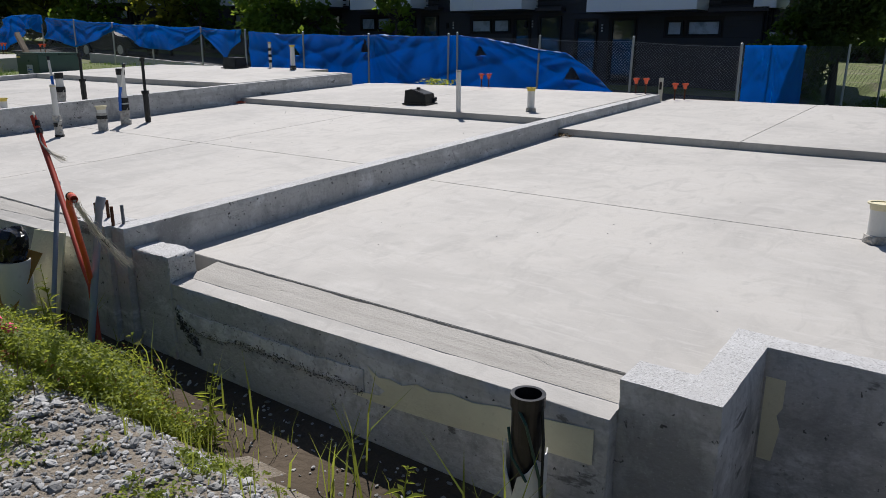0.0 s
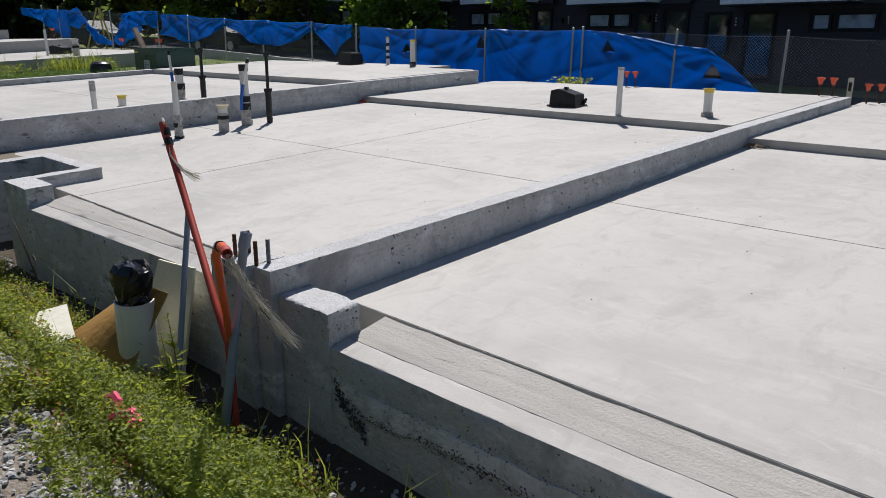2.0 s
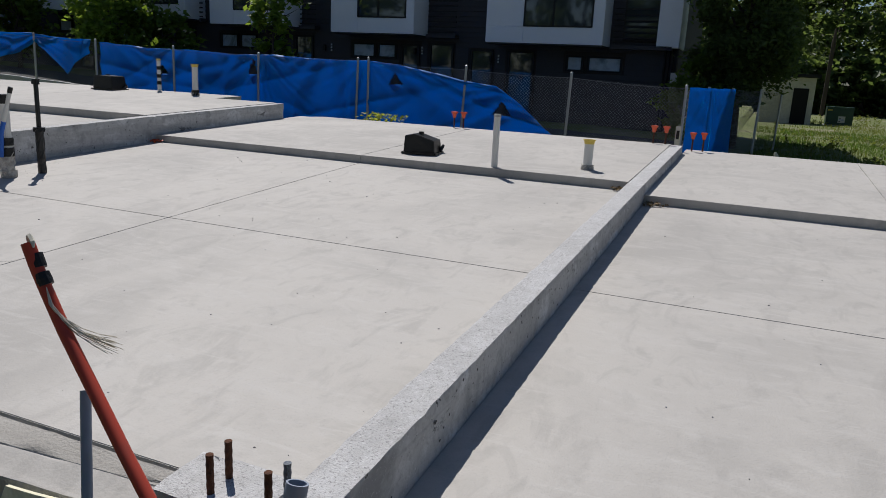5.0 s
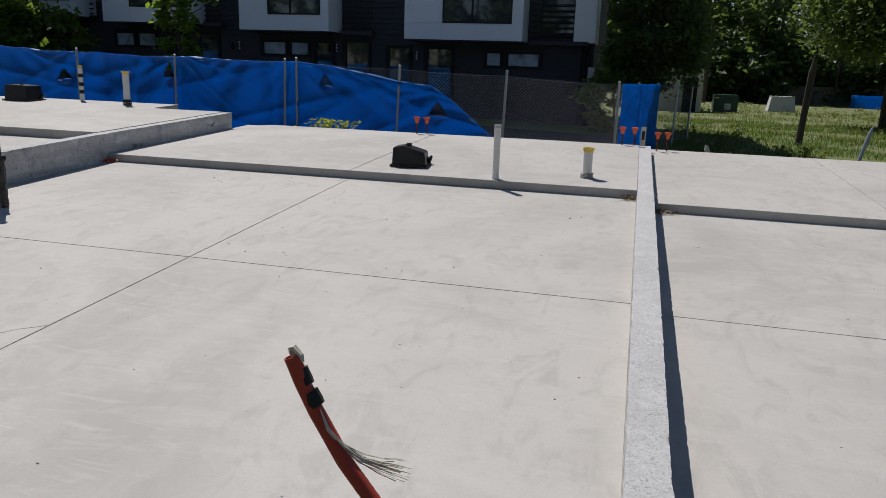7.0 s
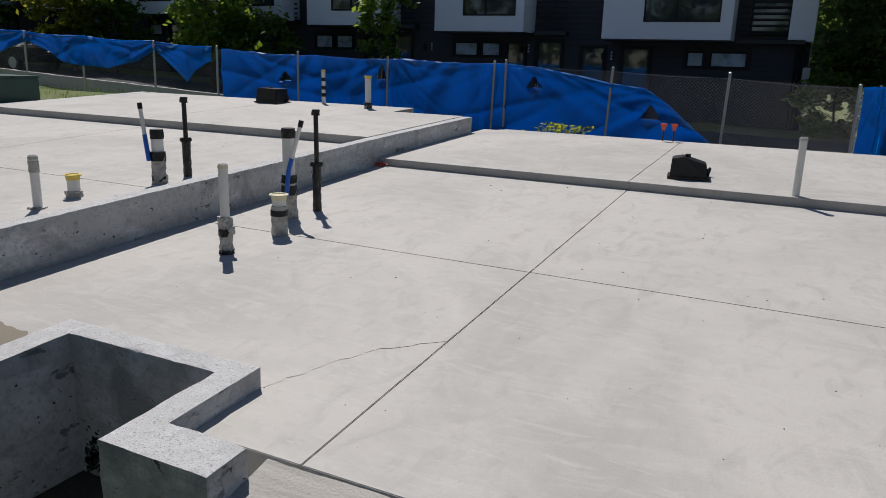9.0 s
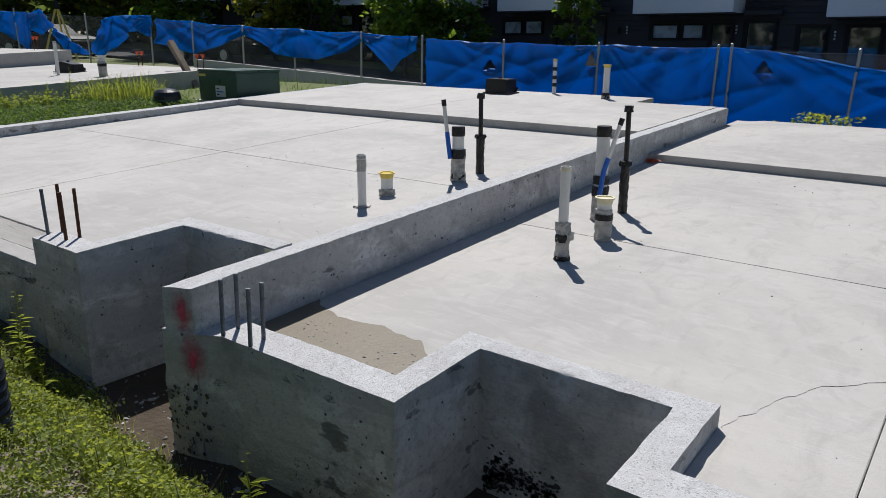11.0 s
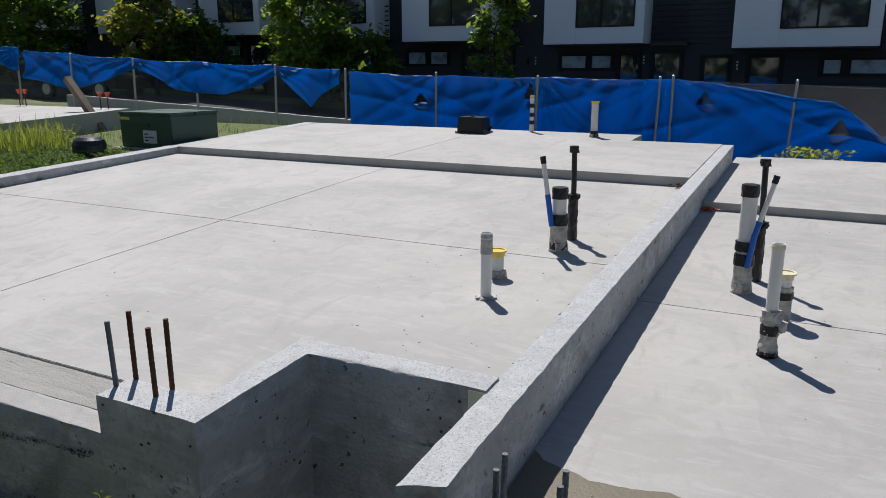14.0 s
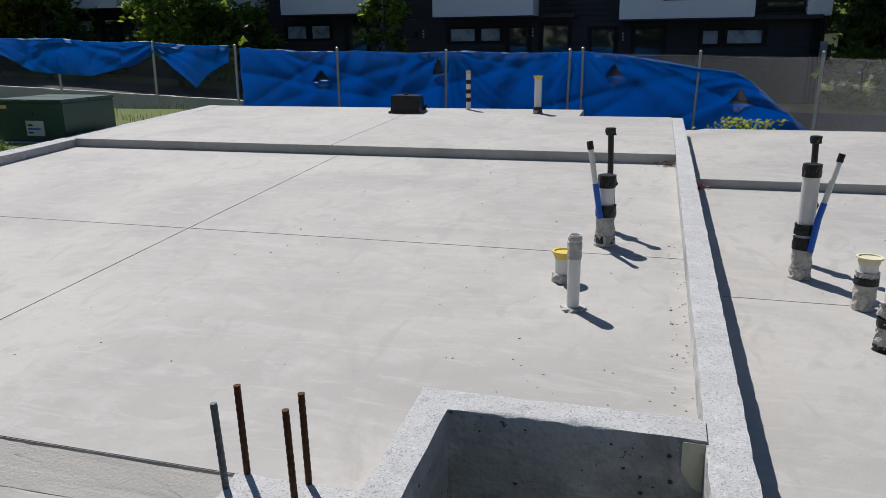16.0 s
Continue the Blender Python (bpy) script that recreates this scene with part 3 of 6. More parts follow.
        part("pane", box(bmesh.new(), b1 + 0.46, b1 + 1.44, 16.915, 16.928, bz + 0.26, bz + 2.04), GLASS, up)
    # unreadable house number as bars, and a lamp
    for nx in numbers:
        sign = part("number_sign", box(bmesh.new(), nx, nx + 0.05, 16.92, 16.95, bz - 0.42, bz - 0.36), MARK, h)
        for i in range(2):
            part("bar", box(bmesh.new(), nx, nx + 0.05, 16.92, 16.95, bz - 0.52 - i * 0.1, bz - 0.46 - i * 0.1), MARK, sign)
        part("wall_lamp", box(bmesh.new(), nx - 0.3, nx - 0.22, 16.86, 16.95, bz - 0.62, bz - 0.4, 0.01), BLACK, h)
    if right_end:
        part("side_bay", box(bmesh.new(), wx1 - 0.62, wx1 + 0.05, 16.6, 18.2, bz + 0.02, top - 0.4, 0.01), PANEL, h, "white side bay")
        for i in range(3):
            bm = tube(bmesh.new(), [(wx1 - 0.35 + i * 0.12, 16.9, g - 0.4), (wx1 - 0.35 + i * 0.12, 16.9, bz)], 0.035, 10)
            part("downpipe", bm, BLACK, h)
        part("meter_box", box(bmesh.new(), wx1 - 0.12, wx1 + 0.08, 16.8, 16.95, bz - 1.15, bz - 0.7, 0.01), GALV, h)
    return h


dwelling(0, 0, -9.0, -1.75, 2.06, -7.62, -3.85, [(-5.2, -4.65, 1.27, 1.77), (-4.5, -3.4, 1.27, 1.77)], [(-8.55, -7.75, -0.25, 1.85), (-7.2, -6.3, -0.25, 1.85)], [-7.55], True)
dwelling(0, 0, -14.6, -9.0, 2.24, -13.42, -10.2, [(-13.2, -12.25, 1.44, 1.95), (-12.15, -11.4, 1.44, 1.95)], [(-11.2, -10.5, -0.1, 1.95), (-10.1, -9.2, -0.1, 2.0)], [-10.4, -14.1])
dwelling(0, 0, -20.1, -14.6, 2.42, -18.75, -15.4, [(-19.2, -18.35, 1.6, 2.14), (-18.25, -17.45, 1.6, 2.14)], [(-16.9, -16.1, 0.1, 2.1), (-15.7, -14.9, 0.1, 2.15)], [])
dwelling(0, 0, -25.0, -20.1, 2.6, -23.3, -19.95, [(-24.6, -23.8, 1.78, 2.32), (-22.3, -21.5, 1.78, 2.32)], [(-21.3, -20.5, 0.3, 2.3)], [])
dwelling(0, 0, -29.2, -25.0, 2.82, -28.4, -25.25, [(-28.1, -27.3, 2.0, 2.5)], [(-26.9, -26.1, 0.5, 2.5)], [])
dwelling(0, 0, -36.0, -29.2, 3.05, -34.6, -29.7, [(-34.4, -33.5, 2.2, 2.75), (-32.0, -31.1, 2.2, 2.75)], [(-30.8, -30.0, 0.7, 2.7)], [])
dwelling(0, 0, -43.0, -36.0, 3.3, -41.6, -37.0, [(-41.4, -40.5, 2.45, 3.0), (-39.0, -38.1, 2.45, 3.0)], [(-37.8, -37.0, 0.95, 2.95)], [])

# ---- street, kerb and low wall behind the fence ----
bm = bmesh.new()
rows = [(-60 + i * 4, ground_z(-60 + i * 4, 12)) for i in range(16)]
for (xa, za), (xb, zb) in zip(rows, rows[1:]):
    v = [bm.verts.new(p) for p in ((xa, 10.4, za + 0.07), (xb, 10.6, zb + 0.07), (xb, 14.2, zb + 0.2), (xa, 14.0, za + 0.2))]
    bm.faces.new(v)
bmesh.ops.remove_doubles(bm, verts=bm.verts, dist=0.001)
tagged(part("road", bm, ASPH), "narrow asphalt lane behind the fence", "road", "", "structure")
bm = bmesh.new()
for i in range(9):
    xa, xb = -28 + i * 1.9, -28 + (i + 1) * 1.9 - 0.01
    za, zb = knots(xa, [(-28, 0.62), (-16, 0.08), (-11, -0.2)]), knots(xb, [(-28, 0.62), (-16, 0.08), (-11, -0.2)])
    v = [bm.verts.new(p) for p in ((xa, 9.0, za), (xb, 9.15, zb), (xb, 9.3, zb), (xa, 9.15, za), (xa, 9.0, za - 0.6), (xb, 9.15, zb - 0.6), (xb, 9.3, zb - 0.6), (xa, 9.15, za - 0.6))]
    for q in ((0, 1, 2, 3), (0, 4, 5, 1), (3, 2, 6, 7), (0, 3, 7, 4), (1, 5, 6, 2)):
        bm.faces.new([v[k] for k in q])
tagged(part("kerb", bm, CURB), "pale concrete kerb beyond the fence", "kerb", "", "structure")

# ---- chain link fence ----
FENCE_SL = 0.1325
POSTS = [(-0.69, 0.96, 0), (-3.17, 1.12, 0.03), (-5.6, 1.16, 0.05), (-8.0, 1.25, 0.0), (-8.28, 1.22, 0.03), (-10.95, 1.24, 0.02), (-13.4, 1.31, 0.0), (-15.8, 1.4, 0.02),
         (-17.8, 1.5, 0.03), (-20.24, 1.0, 0.0), (-22.3, 1.69, 0.04), (-24.5, 1.84, 0.04), (-26.5, 1.98, 0.03), (-29.9, 2.15, -0.03), (-34.2, 2.4, -0.05), (-35.7, 2.5, -0.04)]


def fence_y(x):
    return 9.84 + FENCE_SL * (x + 0.69)


def fence_top(x):
    return knots(x, [(-36, 2.5), (-34, 2.3), (-29.9, 2.1), (-27, 2.0), (-24.5, 1.82), (-22.3, 1.67), (-17.8, 1.47), (-15.8, 1.37), (-13.4, 1.27), (-8, 1.2), (-5.6, 1.12), (-3.17, 1.05), (-0.69, 0.94)])


fence = thing("chain_link_fence", "galvanised chain link fence on steel posts", "fence")
for px, pz, lean in POSTS:
    y = fence_y(px)
    zb = ground_z(px, y) - 0.05
    post = part("post", tube(bmesh.new(), [(px - lean, y, zb), (px + lean * 0.4, y, pz + 0.03)], 0.03, 12), GALV, fence)
    part("post_cap", tube(bmesh.new(), [(px + lean * 0.4, y, pz + 0.031), (px + lean * 0.4, y, pz + 0.05), (px + lean * 0.4, y, pz + 0.065)], [0.034, 0.03, 0.01], 10), GALV, post)


def link_mesh(p0, p1, top0, top1, h0, step=0.075):
    """Woven wires between two ends: two sets of slanted thin wires."""
    bm = bmesh.new()
    a, b = Vector(p0), Vector(p1)
    run = (b - a).length
    d = (b - a) / run
    n = Vector((-d.y, d.x, 0)).normalized()
    H = h0
    k = -H
    while k < run:
        for sgn in (1, -1):
            s0, s1 = (k, k + H) if sgn > 0 else (k + H, k)
            def at(s, u):
                c = min(1, max(0, s / run))
                return a + d * s + Vector((0, 0, lerp(top0, top1, c) - H + u * H))
            u0, u1 = 0.0, 1.0
            lo, hi = max(0, min(s0, s1)), min(run, max(s0, s1))
            if hi - lo < 0.02:
                continue
            q = [(s - s0) / (s1 - s0) for s in ((lo, hi) if sgn > 0 else (hi, lo))]
            pa, pb = at(lerp(s0, s1, q[0]), q[0]), at(lerp(s0, s1, q[1]), q[1])
            pa += n * 0.003 * sgn
            pb += n * 0.003 * sgn
            tube(bm, [pa, pb], 0.0019, 3, 0, False)
        k += step
    return bm


for i, ((xa, *_), (xb, *_)) in enumerate(zip(POSTS, POSTS[1:])):
    if xa - xb < 0.5:
        continue
    bm = link_mesh((xb, fence_y(xb), 0), (xa, fence_y(xa), 0), fence_top(xb), fence_top(xa), 1.65)
    tagged(part("wire_mesh", bm, WIRE, fence), kind="stuff")
    part("tension_wire", tube(bmesh.new(), [(lerp(xb, xa, t), fence_y(lerp(xb, xa, t)), lerp(fence_top(xb), fence_top(xa), t) - 0.035 * math.sin(math.pi * t)) for t in (0, .25, .5, .75, 1)], 0.004, 5), WIRE, fence)

side_fence = thing("chain_link_fence", "chain link fence return running back from the corner post", "fence")
SIDE = [(-0.3, 10.6), (0.15, 12.0), (0.75, 14.5), (1.3, 17.0)]
for sx, sy in SIDE:
    part("post", tube(bmesh.new(), [(sx, sy, ground_z(sx, sy) - 0.05), (sx + 0.03, sy, 1.0)], 0.03, 10), GALV, side_fence)
for (xa, ya), (xb, yb) in zip([(-0.69, 9.84)] + SIDE, SIDE):
    tagged(part("wire_mesh", link_mesh((xa, ya, 0), (xb, yb, 0), 0.95, 0.95, 1.6, 0.09), WIRE, side_fence), kind="stuff")


# ---- blue tarpaulins ----
def tarp(label, x0, x1, top, bottom, holes=(), seed=0, off=0.05, path=None, fold=0.05, nx=120, nz=26, pinch=()):
    """A hung sheet: top(x) and bottom(x) give its edges; folds fan out from the fixings; torn flaps leave holes."""
    rnd = random.Random(seed)
    pins = sorted([x0, x1] + [x0 + (x1 - x0) * rnd.random() for _ in range(max(2, int((x1 - x0) / 2.4)))])
    bm = bmesh.new()
    grid = []
    for j in range(nz + 1):
        v = j / nz
        row = []
        for i in range(nx + 1):
            x = lerp(x0, x1, i / nx)
            zt, zb = top(x), bottom(x)
            z = lerp(zt, zb, v)
            near = min(pins, key=lambda p: abs(p - x))
            fan = (x - near) / (0.25 + v * 0.9)
            d = 0.7 * fold * (0.25 + v) * math.sin(fan * 4.0 + near * 3.0) * math.exp(-abs(x - near) * 0.45)
            d += 0.6 * fold * (1 - abs(noise.noise((x * 0.14, (z + 0.32 * x) * 0.95, seed * 5.1)))) ** 9
            d += 0.45 * fold * (1 - abs(noise.noise((x * 0.16, (z - 0.4 * x) * 0.9, seed * 7.7)))) ** 11
            d += 0.3 * fold * noise.noise((x * 0.3, z * 0.5, seed * 3.1)) + 0.01 * fold * noise.noise((x * 4 + z * 3, z * 6, seed + 9.0))
            for cx, cz, amp in pinch:
                r = math.hypot(x - cx, z - cz)
                a = math.atan2(cz - z, x - cx) + 0.12 * noise.noise((x, z, cx))
                d += amp * min(1.0, r * 2.5) * math.exp(-r * 0.8) * ((1 - abs(math.sin(a * 6.5 + cx))) ** 2.2 + 0.5 * (1 - abs(math.sin(a * 11.0))) ** 3)
            px, py = (x, fence_y(x)) if path is None else path(x)
            row.append(bm.verts.new((px + d * 0.2, py + off - d, z + 0.02 * noise.noise((x * 2.0, seed, 0)) * (1 - v))))
        grid.append(row)
    for j in range(nz):
        for i in range(nx):
            x, v = lerp(x0, x1, (i + 0.5) / nx), (j + 0.5) / nz
            z = lerp(top(x), bottom(x), v)
            if any(abs(x - hx) < hw * (1 - max(0, (z - hz) / hh)) and hz < z < hz + hh for hx, hz, hw, hh in holes):
                continue
            bm.faces.new((grid[j][i], grid[j + 1][i], grid[j + 1][i + 1], grid[j][i + 1]))
    for vtx in [q for q in bm.verts if not q.link_faces]:
        bm.verts.remove(vtx)
    ob = part("tarpaulin", bm, TARP, None, "", True)
    md = ob.modifiers.new("thick", 'SOLIDIFY')
    md.thickness = 0.006
    for hx, hz, hw, hh in holes:
        bm = bmesh.new()
        px, py = hx, fence_y(hx) + off
        v = [bm.verts.new(p) for p in ((px - hw, py - 0.012, hz), (px + hw, py - 0.012, hz), (px + hw * 0.3, py - 0.07, hz - hh * 0.55), (px - hw * 0.1, py - 0.05, hz - hh * 0.6))]
        bm.faces.new(v)
        fl = part("torn_flap", bm, TARP, ob)
        fl.modifiers.new("thick", 'SOLIDIFY').thickness = 0.005
    return tagged(ob, label, "tarpaulin", "tarpaulins on the fence")


tarp("blue plastic tarpaulin hung along the fence with torn flaps", -15.75, -3.3,
     lambda x: fence_top(x) + 0.03 - knots(x, [(-8.3, 0), (-7.2, 0.02), (-6.3, 0.14), (-5.5, 0.3), (-4.9, 0.32), (-4.4, 0.6), (-3.3, 1.5)]) - 0.04 * abs(math.sin((x + 8) * 1.25)),
     lambda x: min(fence_top(x) - 1.62, 0) + knots(x, [(-12.8, 0), (-10.9, 0.12), (-9.2, 0.05), (-5, 0), (-3.3, -0.05)]) - 0.1,
     [(-13.85, 0.62, 0.2, 0.26), (-7.35, 0.68, 0.2, 0.27), (-4.72, 0.1, 0.24, 0.33), (-11.15, 0.75, 0.14, 0.4)], 3, 0.13, None, 0.15, 300, 40,
     [(-10.9, 1.3, 0.12), (-8.1, 1.22, 0.06), (-5.6, 0.85, 0.03)])
tarp("blue tarpaulin sagging from the fence top, lower part bare", -26.3, -15.95,
     lambda x: fence_top(x) + 0.08 - 0.05 * abs(math.sin(x * 1.4)),
     lambda x: fence_top(x) - knots(x, [(-26.3, 0.75), (-24.5, 0.95), (-22.8, 0.42), (-22.2, 0.2), (-21, 0.72), (-19.5, 0.78), (-18.2, 0.45), (-17.75, 0.15), (-17.4, 0.55), (-16.9, 0.95), (-16.5, 0.6), (-15.95, 0.3)]),
     (), 11, 0.12, None, 0.16, 260, 24, [(-17.8, 1.5, 0.1), (-22.3, 1.7, 0.1), (-20.2, 1.6, 0.06), (-24.5, 1.85, 0.08)])
tarp("blue tarpaulin falling from the fence top to the ground", -29.9, -26.35, lambda x: knots(x, [(-29.9, 0.95), (-29.3, 1.6), (-28.8, 2.05), (-27.6, 2.12), (-26.35, 2.08)]),
     lambda x: knots(x, [(-29.9, 0.8), (-29, 0.75), (-28.3, 1.05), (-27.7, 1.55), (-27, 1.6), (-26.35, 1.4)]), (), 17, 0.05, None, 0.2, 100, 22, [(-28.7, 2.1, 0.1), (-26.5, 2.0, 0.08)])
tarp("blue tarpaulin heaped in folds at the fence foot", -32.0, -30.1, lambda x: knots(x, [(-32, 1.8), (-31.3, 1.5), (-30.6, 1.15), (-30.1, 0.95)]),
     lambda x: knots(x, [(-32, 1.2), (-31, 0.85), (-30.1, 0.75)]), (), 18, 0.05, None, 0.25, 70, 16, [(-31.9, 1.8, 0.12)])
tarp("blue tarpaulin scrap hanging from the fence", -33.5, -32.1, lambda x: knots(x, [(-33.5, 2.25), (-32.6, 2.4), (-32.1, 1.95)]),
     lambda x: knots(x, [(-33.5, 1.0), (-33.2, 1.65), (-32.6, 1.45), (-32.1, 1.8)]), (), 19, 0.1, None, 0.16, 60, 14, [(-32.6, 2.4, 0.1)])
tarp("blue tarpaulin draped slantwise over the far fence", -37.6, -33.4, lambda x: knots(x, [(-37.6, 2.5), (-35.5, 2.35), (-33.4, 2.3)]),
     lambda x: knots(x, [(-37.6, 2.2), (-36.3, 1.95), (-34.8, 1.5), (-33.8, 0.9), (-33.4, 0.85)]), (), 20, 0.05, None, 0.16, 110, 20, [(-35.6, 2.4, 0.1), (-33.6, 2.3, 0.08)])
tarp("blue tarpaulin on the return of the fence", 0.0, 2.3, lambda s: 0.97, lambda s: -0.75, (), 23, 0.0,
     lambda s: (knots(s, [(0, -0.62), (0.9, -0.2), (2.3, 0.22), (4.8, 0.82), (7, 1.35)]), knots(s, [(0, 9.86), (0.9, 10.6), (2.3, 12.0), (4.8, 14.5), (7, 17.0)])), 0.1, 90, 26, [(0.9, 0.95, 0.07), (2.2, 0.95, 0.06)])


# ---- plants ----
def leaf_mesh(name, centres, sizes, mat, seed, flat=0.5, aspect=1.7):
    """Many small four-cornered leaves, each folded along its rib and turned at random."""
    rnd = np.random.RandomState(seed)
    c = np.asarray(centres, float)
    n = len(c)
    s = np.asarray(sizes, float).reshape(n, 1)
    nrm = rnd.normal(size=(n, 3))
    nrm[:, 2] = np.abs(nrm[:, 2]) + flat
    nrm /= np.linalg.norm(nrm, axis=1)[:, None]
    a = np.cross(nrm, rnd.normal(size=(n, 3)))
    a /= np.linalg.norm(a, axis=1)[:, None]
    b = np.cross(nrm, a)
    pts = np.stack([c - a * s * aspect / 2, c + b * s / 2 + nrm * s * 0.12, c + a * s * aspect / 2, c - b * s / 2 + nrm * s * 0.12], 1).reshape(-1, 3)
    idx = np.arange(n * 4).reshape(n, 4)
    faces = np.concatenate([idx[:, [0, 1, 2]], idx[:, [0, 2, 3]]])
    me = bpy.data.meshes.new(name)
    me.from_pydata(pts.tolist(), [], faces.tolist())
    me.materials.append(mat)
    return me


def crown_points(rnd, base, height, radius, clumps, per, low=0.35):
    pts = []
    for _ in range(clumps):
        u = rnd.uniform(low, 1.0)
        prof = math.sin(math.pi * min(1, (u - low) / (1 - low) * 0.82 + 0.16)) ** 0.7
        r = radius * prof * math.sqrt(rnd.uniform(0.15, 1.0))
        th = rnd.uniform(0, math.tau)
        cx, cy, cz = base[0] + r * math.cos(th), base[1] + r * math.sin(th), base[2] + height * u
        cr = radius * rnd.uniform(0.16, 0.34)
        for _ in range(per):
            pts.append((cx + rnd.gauss(0, cr * 0.6), cy + rnd.gauss(0, cr * 0.6), cz + rnd.gauss(0, cr * 0.45)))
    return pts


def tree(label, at, height, radius, clumps, per, leaf, mat, seed, low=0.35, lean=0.0, trunk=0.1):
    rnd = random.Random(seed)
    x, y = at
    z = ground_z(x, y)
    t = thing("tree", label, "tree", (x, y, z - 0.05))
    bm = bmesh.new()
    pts = [(lean * k * k + 0.04 * rnd.uniform(-1, 1) * k * 4, 0.04 * rnd.uniform(-1, 1) * k * 4, height * 0.85 * k) for k in (0, 0.2, 0.4, 0.6, 0.8, 1.0)]
    tube(bm, pts, [trunk * (1 - 0.85 * k) for k in (0, 0.2, 0.4, 0.6, 0.8, 1.0)], 8)
    part("trunk", bm, BARK, t)
    for i in range(9):
        k = rnd.uniform(low, 0.85)
        th = rnd.uniform(0, math.tau)
        o = Vector((lean * k * k, 0, height * 0.85 * k))
        e = o + Vector((math.cos(th) * radius * 0.75, math.sin(th) * radius * 0.75, radius * rnd.uniform(0.2, 0.7)))
        part("limb", tube(bmesh.new(), [o, (o + e) / 2 + Vector((0, 0, -0.1 * radius)), e], [trunk * 0.4, trunk * 0.25, trunk * 0.08], 6), BARK, t)
    c = crown_points(rnd, (lean * 0.5, 0, 0), height, radius, clumps, per, low)
    crown = new("crown", leaf_mesh("crown", c, [leaf * rnd.uniform(0.6, 1.3) for _ in c], mat, seed))
    crown.parent = t
    return t


tree("leafy street tree with a bright green uneven crown", (-21.2, 13.4), 4.6, 1.5, 50, 110, 0.14, LEAFB, 1, 0.3)
tree("leafy street tree with a yellowish green crown", (-28.4, 13.3), 4.8, 1.5, 44, 75, 0.17, LEAFY, 2, 0.3)
tree("slender street tree with sparse hanging leaves", (-14.2, 13.5), 4.4, 0.95, 26, 80, 0.13, LEAFB, 3, 0.3, 0.2, 0.06)
tree("shrubby dark green tree beside the road", (-19.4, 14.0), 2.9, 1.3, 36, 60, 0.16, LEAF, 4, 0.25)
tree("shrubby dark green tree beside the road", (-26.9, 14.0), 3.1, 1.3, 36, 60, 0.16, LEAF, 5, 0.25)
tree("leafy tree standing before the house row", (-35.5, 13.2), 5.6, 1.9, 50, 100, 0.17, LEAFB, 6, 0.25)
tree("tall tree with pale yellowish leaves", (-44.0, 15.0), 7.5, 2.4, 60, 70, 0.26, LEAFY, 7, 0.2)
tree("dense dark tree at the end of the house row", (0.15, 16.4), 7.0, 1.45, 130, 230, 0.1, WOODL, 8, 0.24, 0, 0.14)
tree("broad dark tree at the field edge", (10.5, 30.0), 12.0, 4.0, 120, 300, 0.17, WOODL, 9, 0.3, 0, 0.22)


tree("low dense shrub beside the house end", (-0.9, 15.6), 2.2, 1.0, 40, 80, 0.13, LEAF, 13, 0.05, 0, 0.04)


def woods():
    rnd = random.Random(77)
    pts, sizes = [], []
    bm = bmesh.new()
    spots = []
    for i in range(64):
        spots.append((rnd.uniform(-12, 120), rnd.uniform(74, 104), rnd.uniform(13, 21), rnd.uniform(4, 6.5)))
    for i in range(26):
        spots.append((rnd.uniform(24, 95), rnd.uniform(50, 72), rnd.uniform(9, 16), rnd.uniform(3.5, 5)))
    for i in range(44):
        spots.append((rnd.uniform(-84, -47), rnd.uniform(-6, 44), rnd.uniform(8, 14), rnd.uniform(3, 5)))
    for i in range(36):
        spots.append((rnd.uniform(-10, 110), rnd.uniform(66, 78), rnd.uniform(4, 7), rnd.uniform(3, 4.5)))
    # added row behind the camera, never in view: darkens reflections in the door glass
    for i in range(40):
        spots.append((-75 + i * 3.4 + rnd.uniform(-1, 1), rnd.uniform(-44, -30), rnd.uniform(9, 13), rnd.uniform(3, 4.5)))
    for x, y, h, r in spots:
        z = ground_z(x, y)
        tube(bm, [(x, y, z - 0.2), (x + rnd.uniform(-.5, .5), y, z + h * 0.8)], [0.28, 0.06], 6)
        c = crown_points(rnd, (x, y, z), h, r, 30, 84 if y > 0 else 40, 0.05)
        pts += c
        sizes += [rnd.uniform(0.24, 0.62) for _ in c]
    me = leaf_mesh("woods", pts, sizes, WOODL, 5)
    ob = tagged(new("woods", me), "dense dark green woods beyond the field, plus an added unseen tree row behind the camera", "woods", "", "stuff")
    tagged(part("trunks", bm, BARK, ob), kind="stuff")


woods()


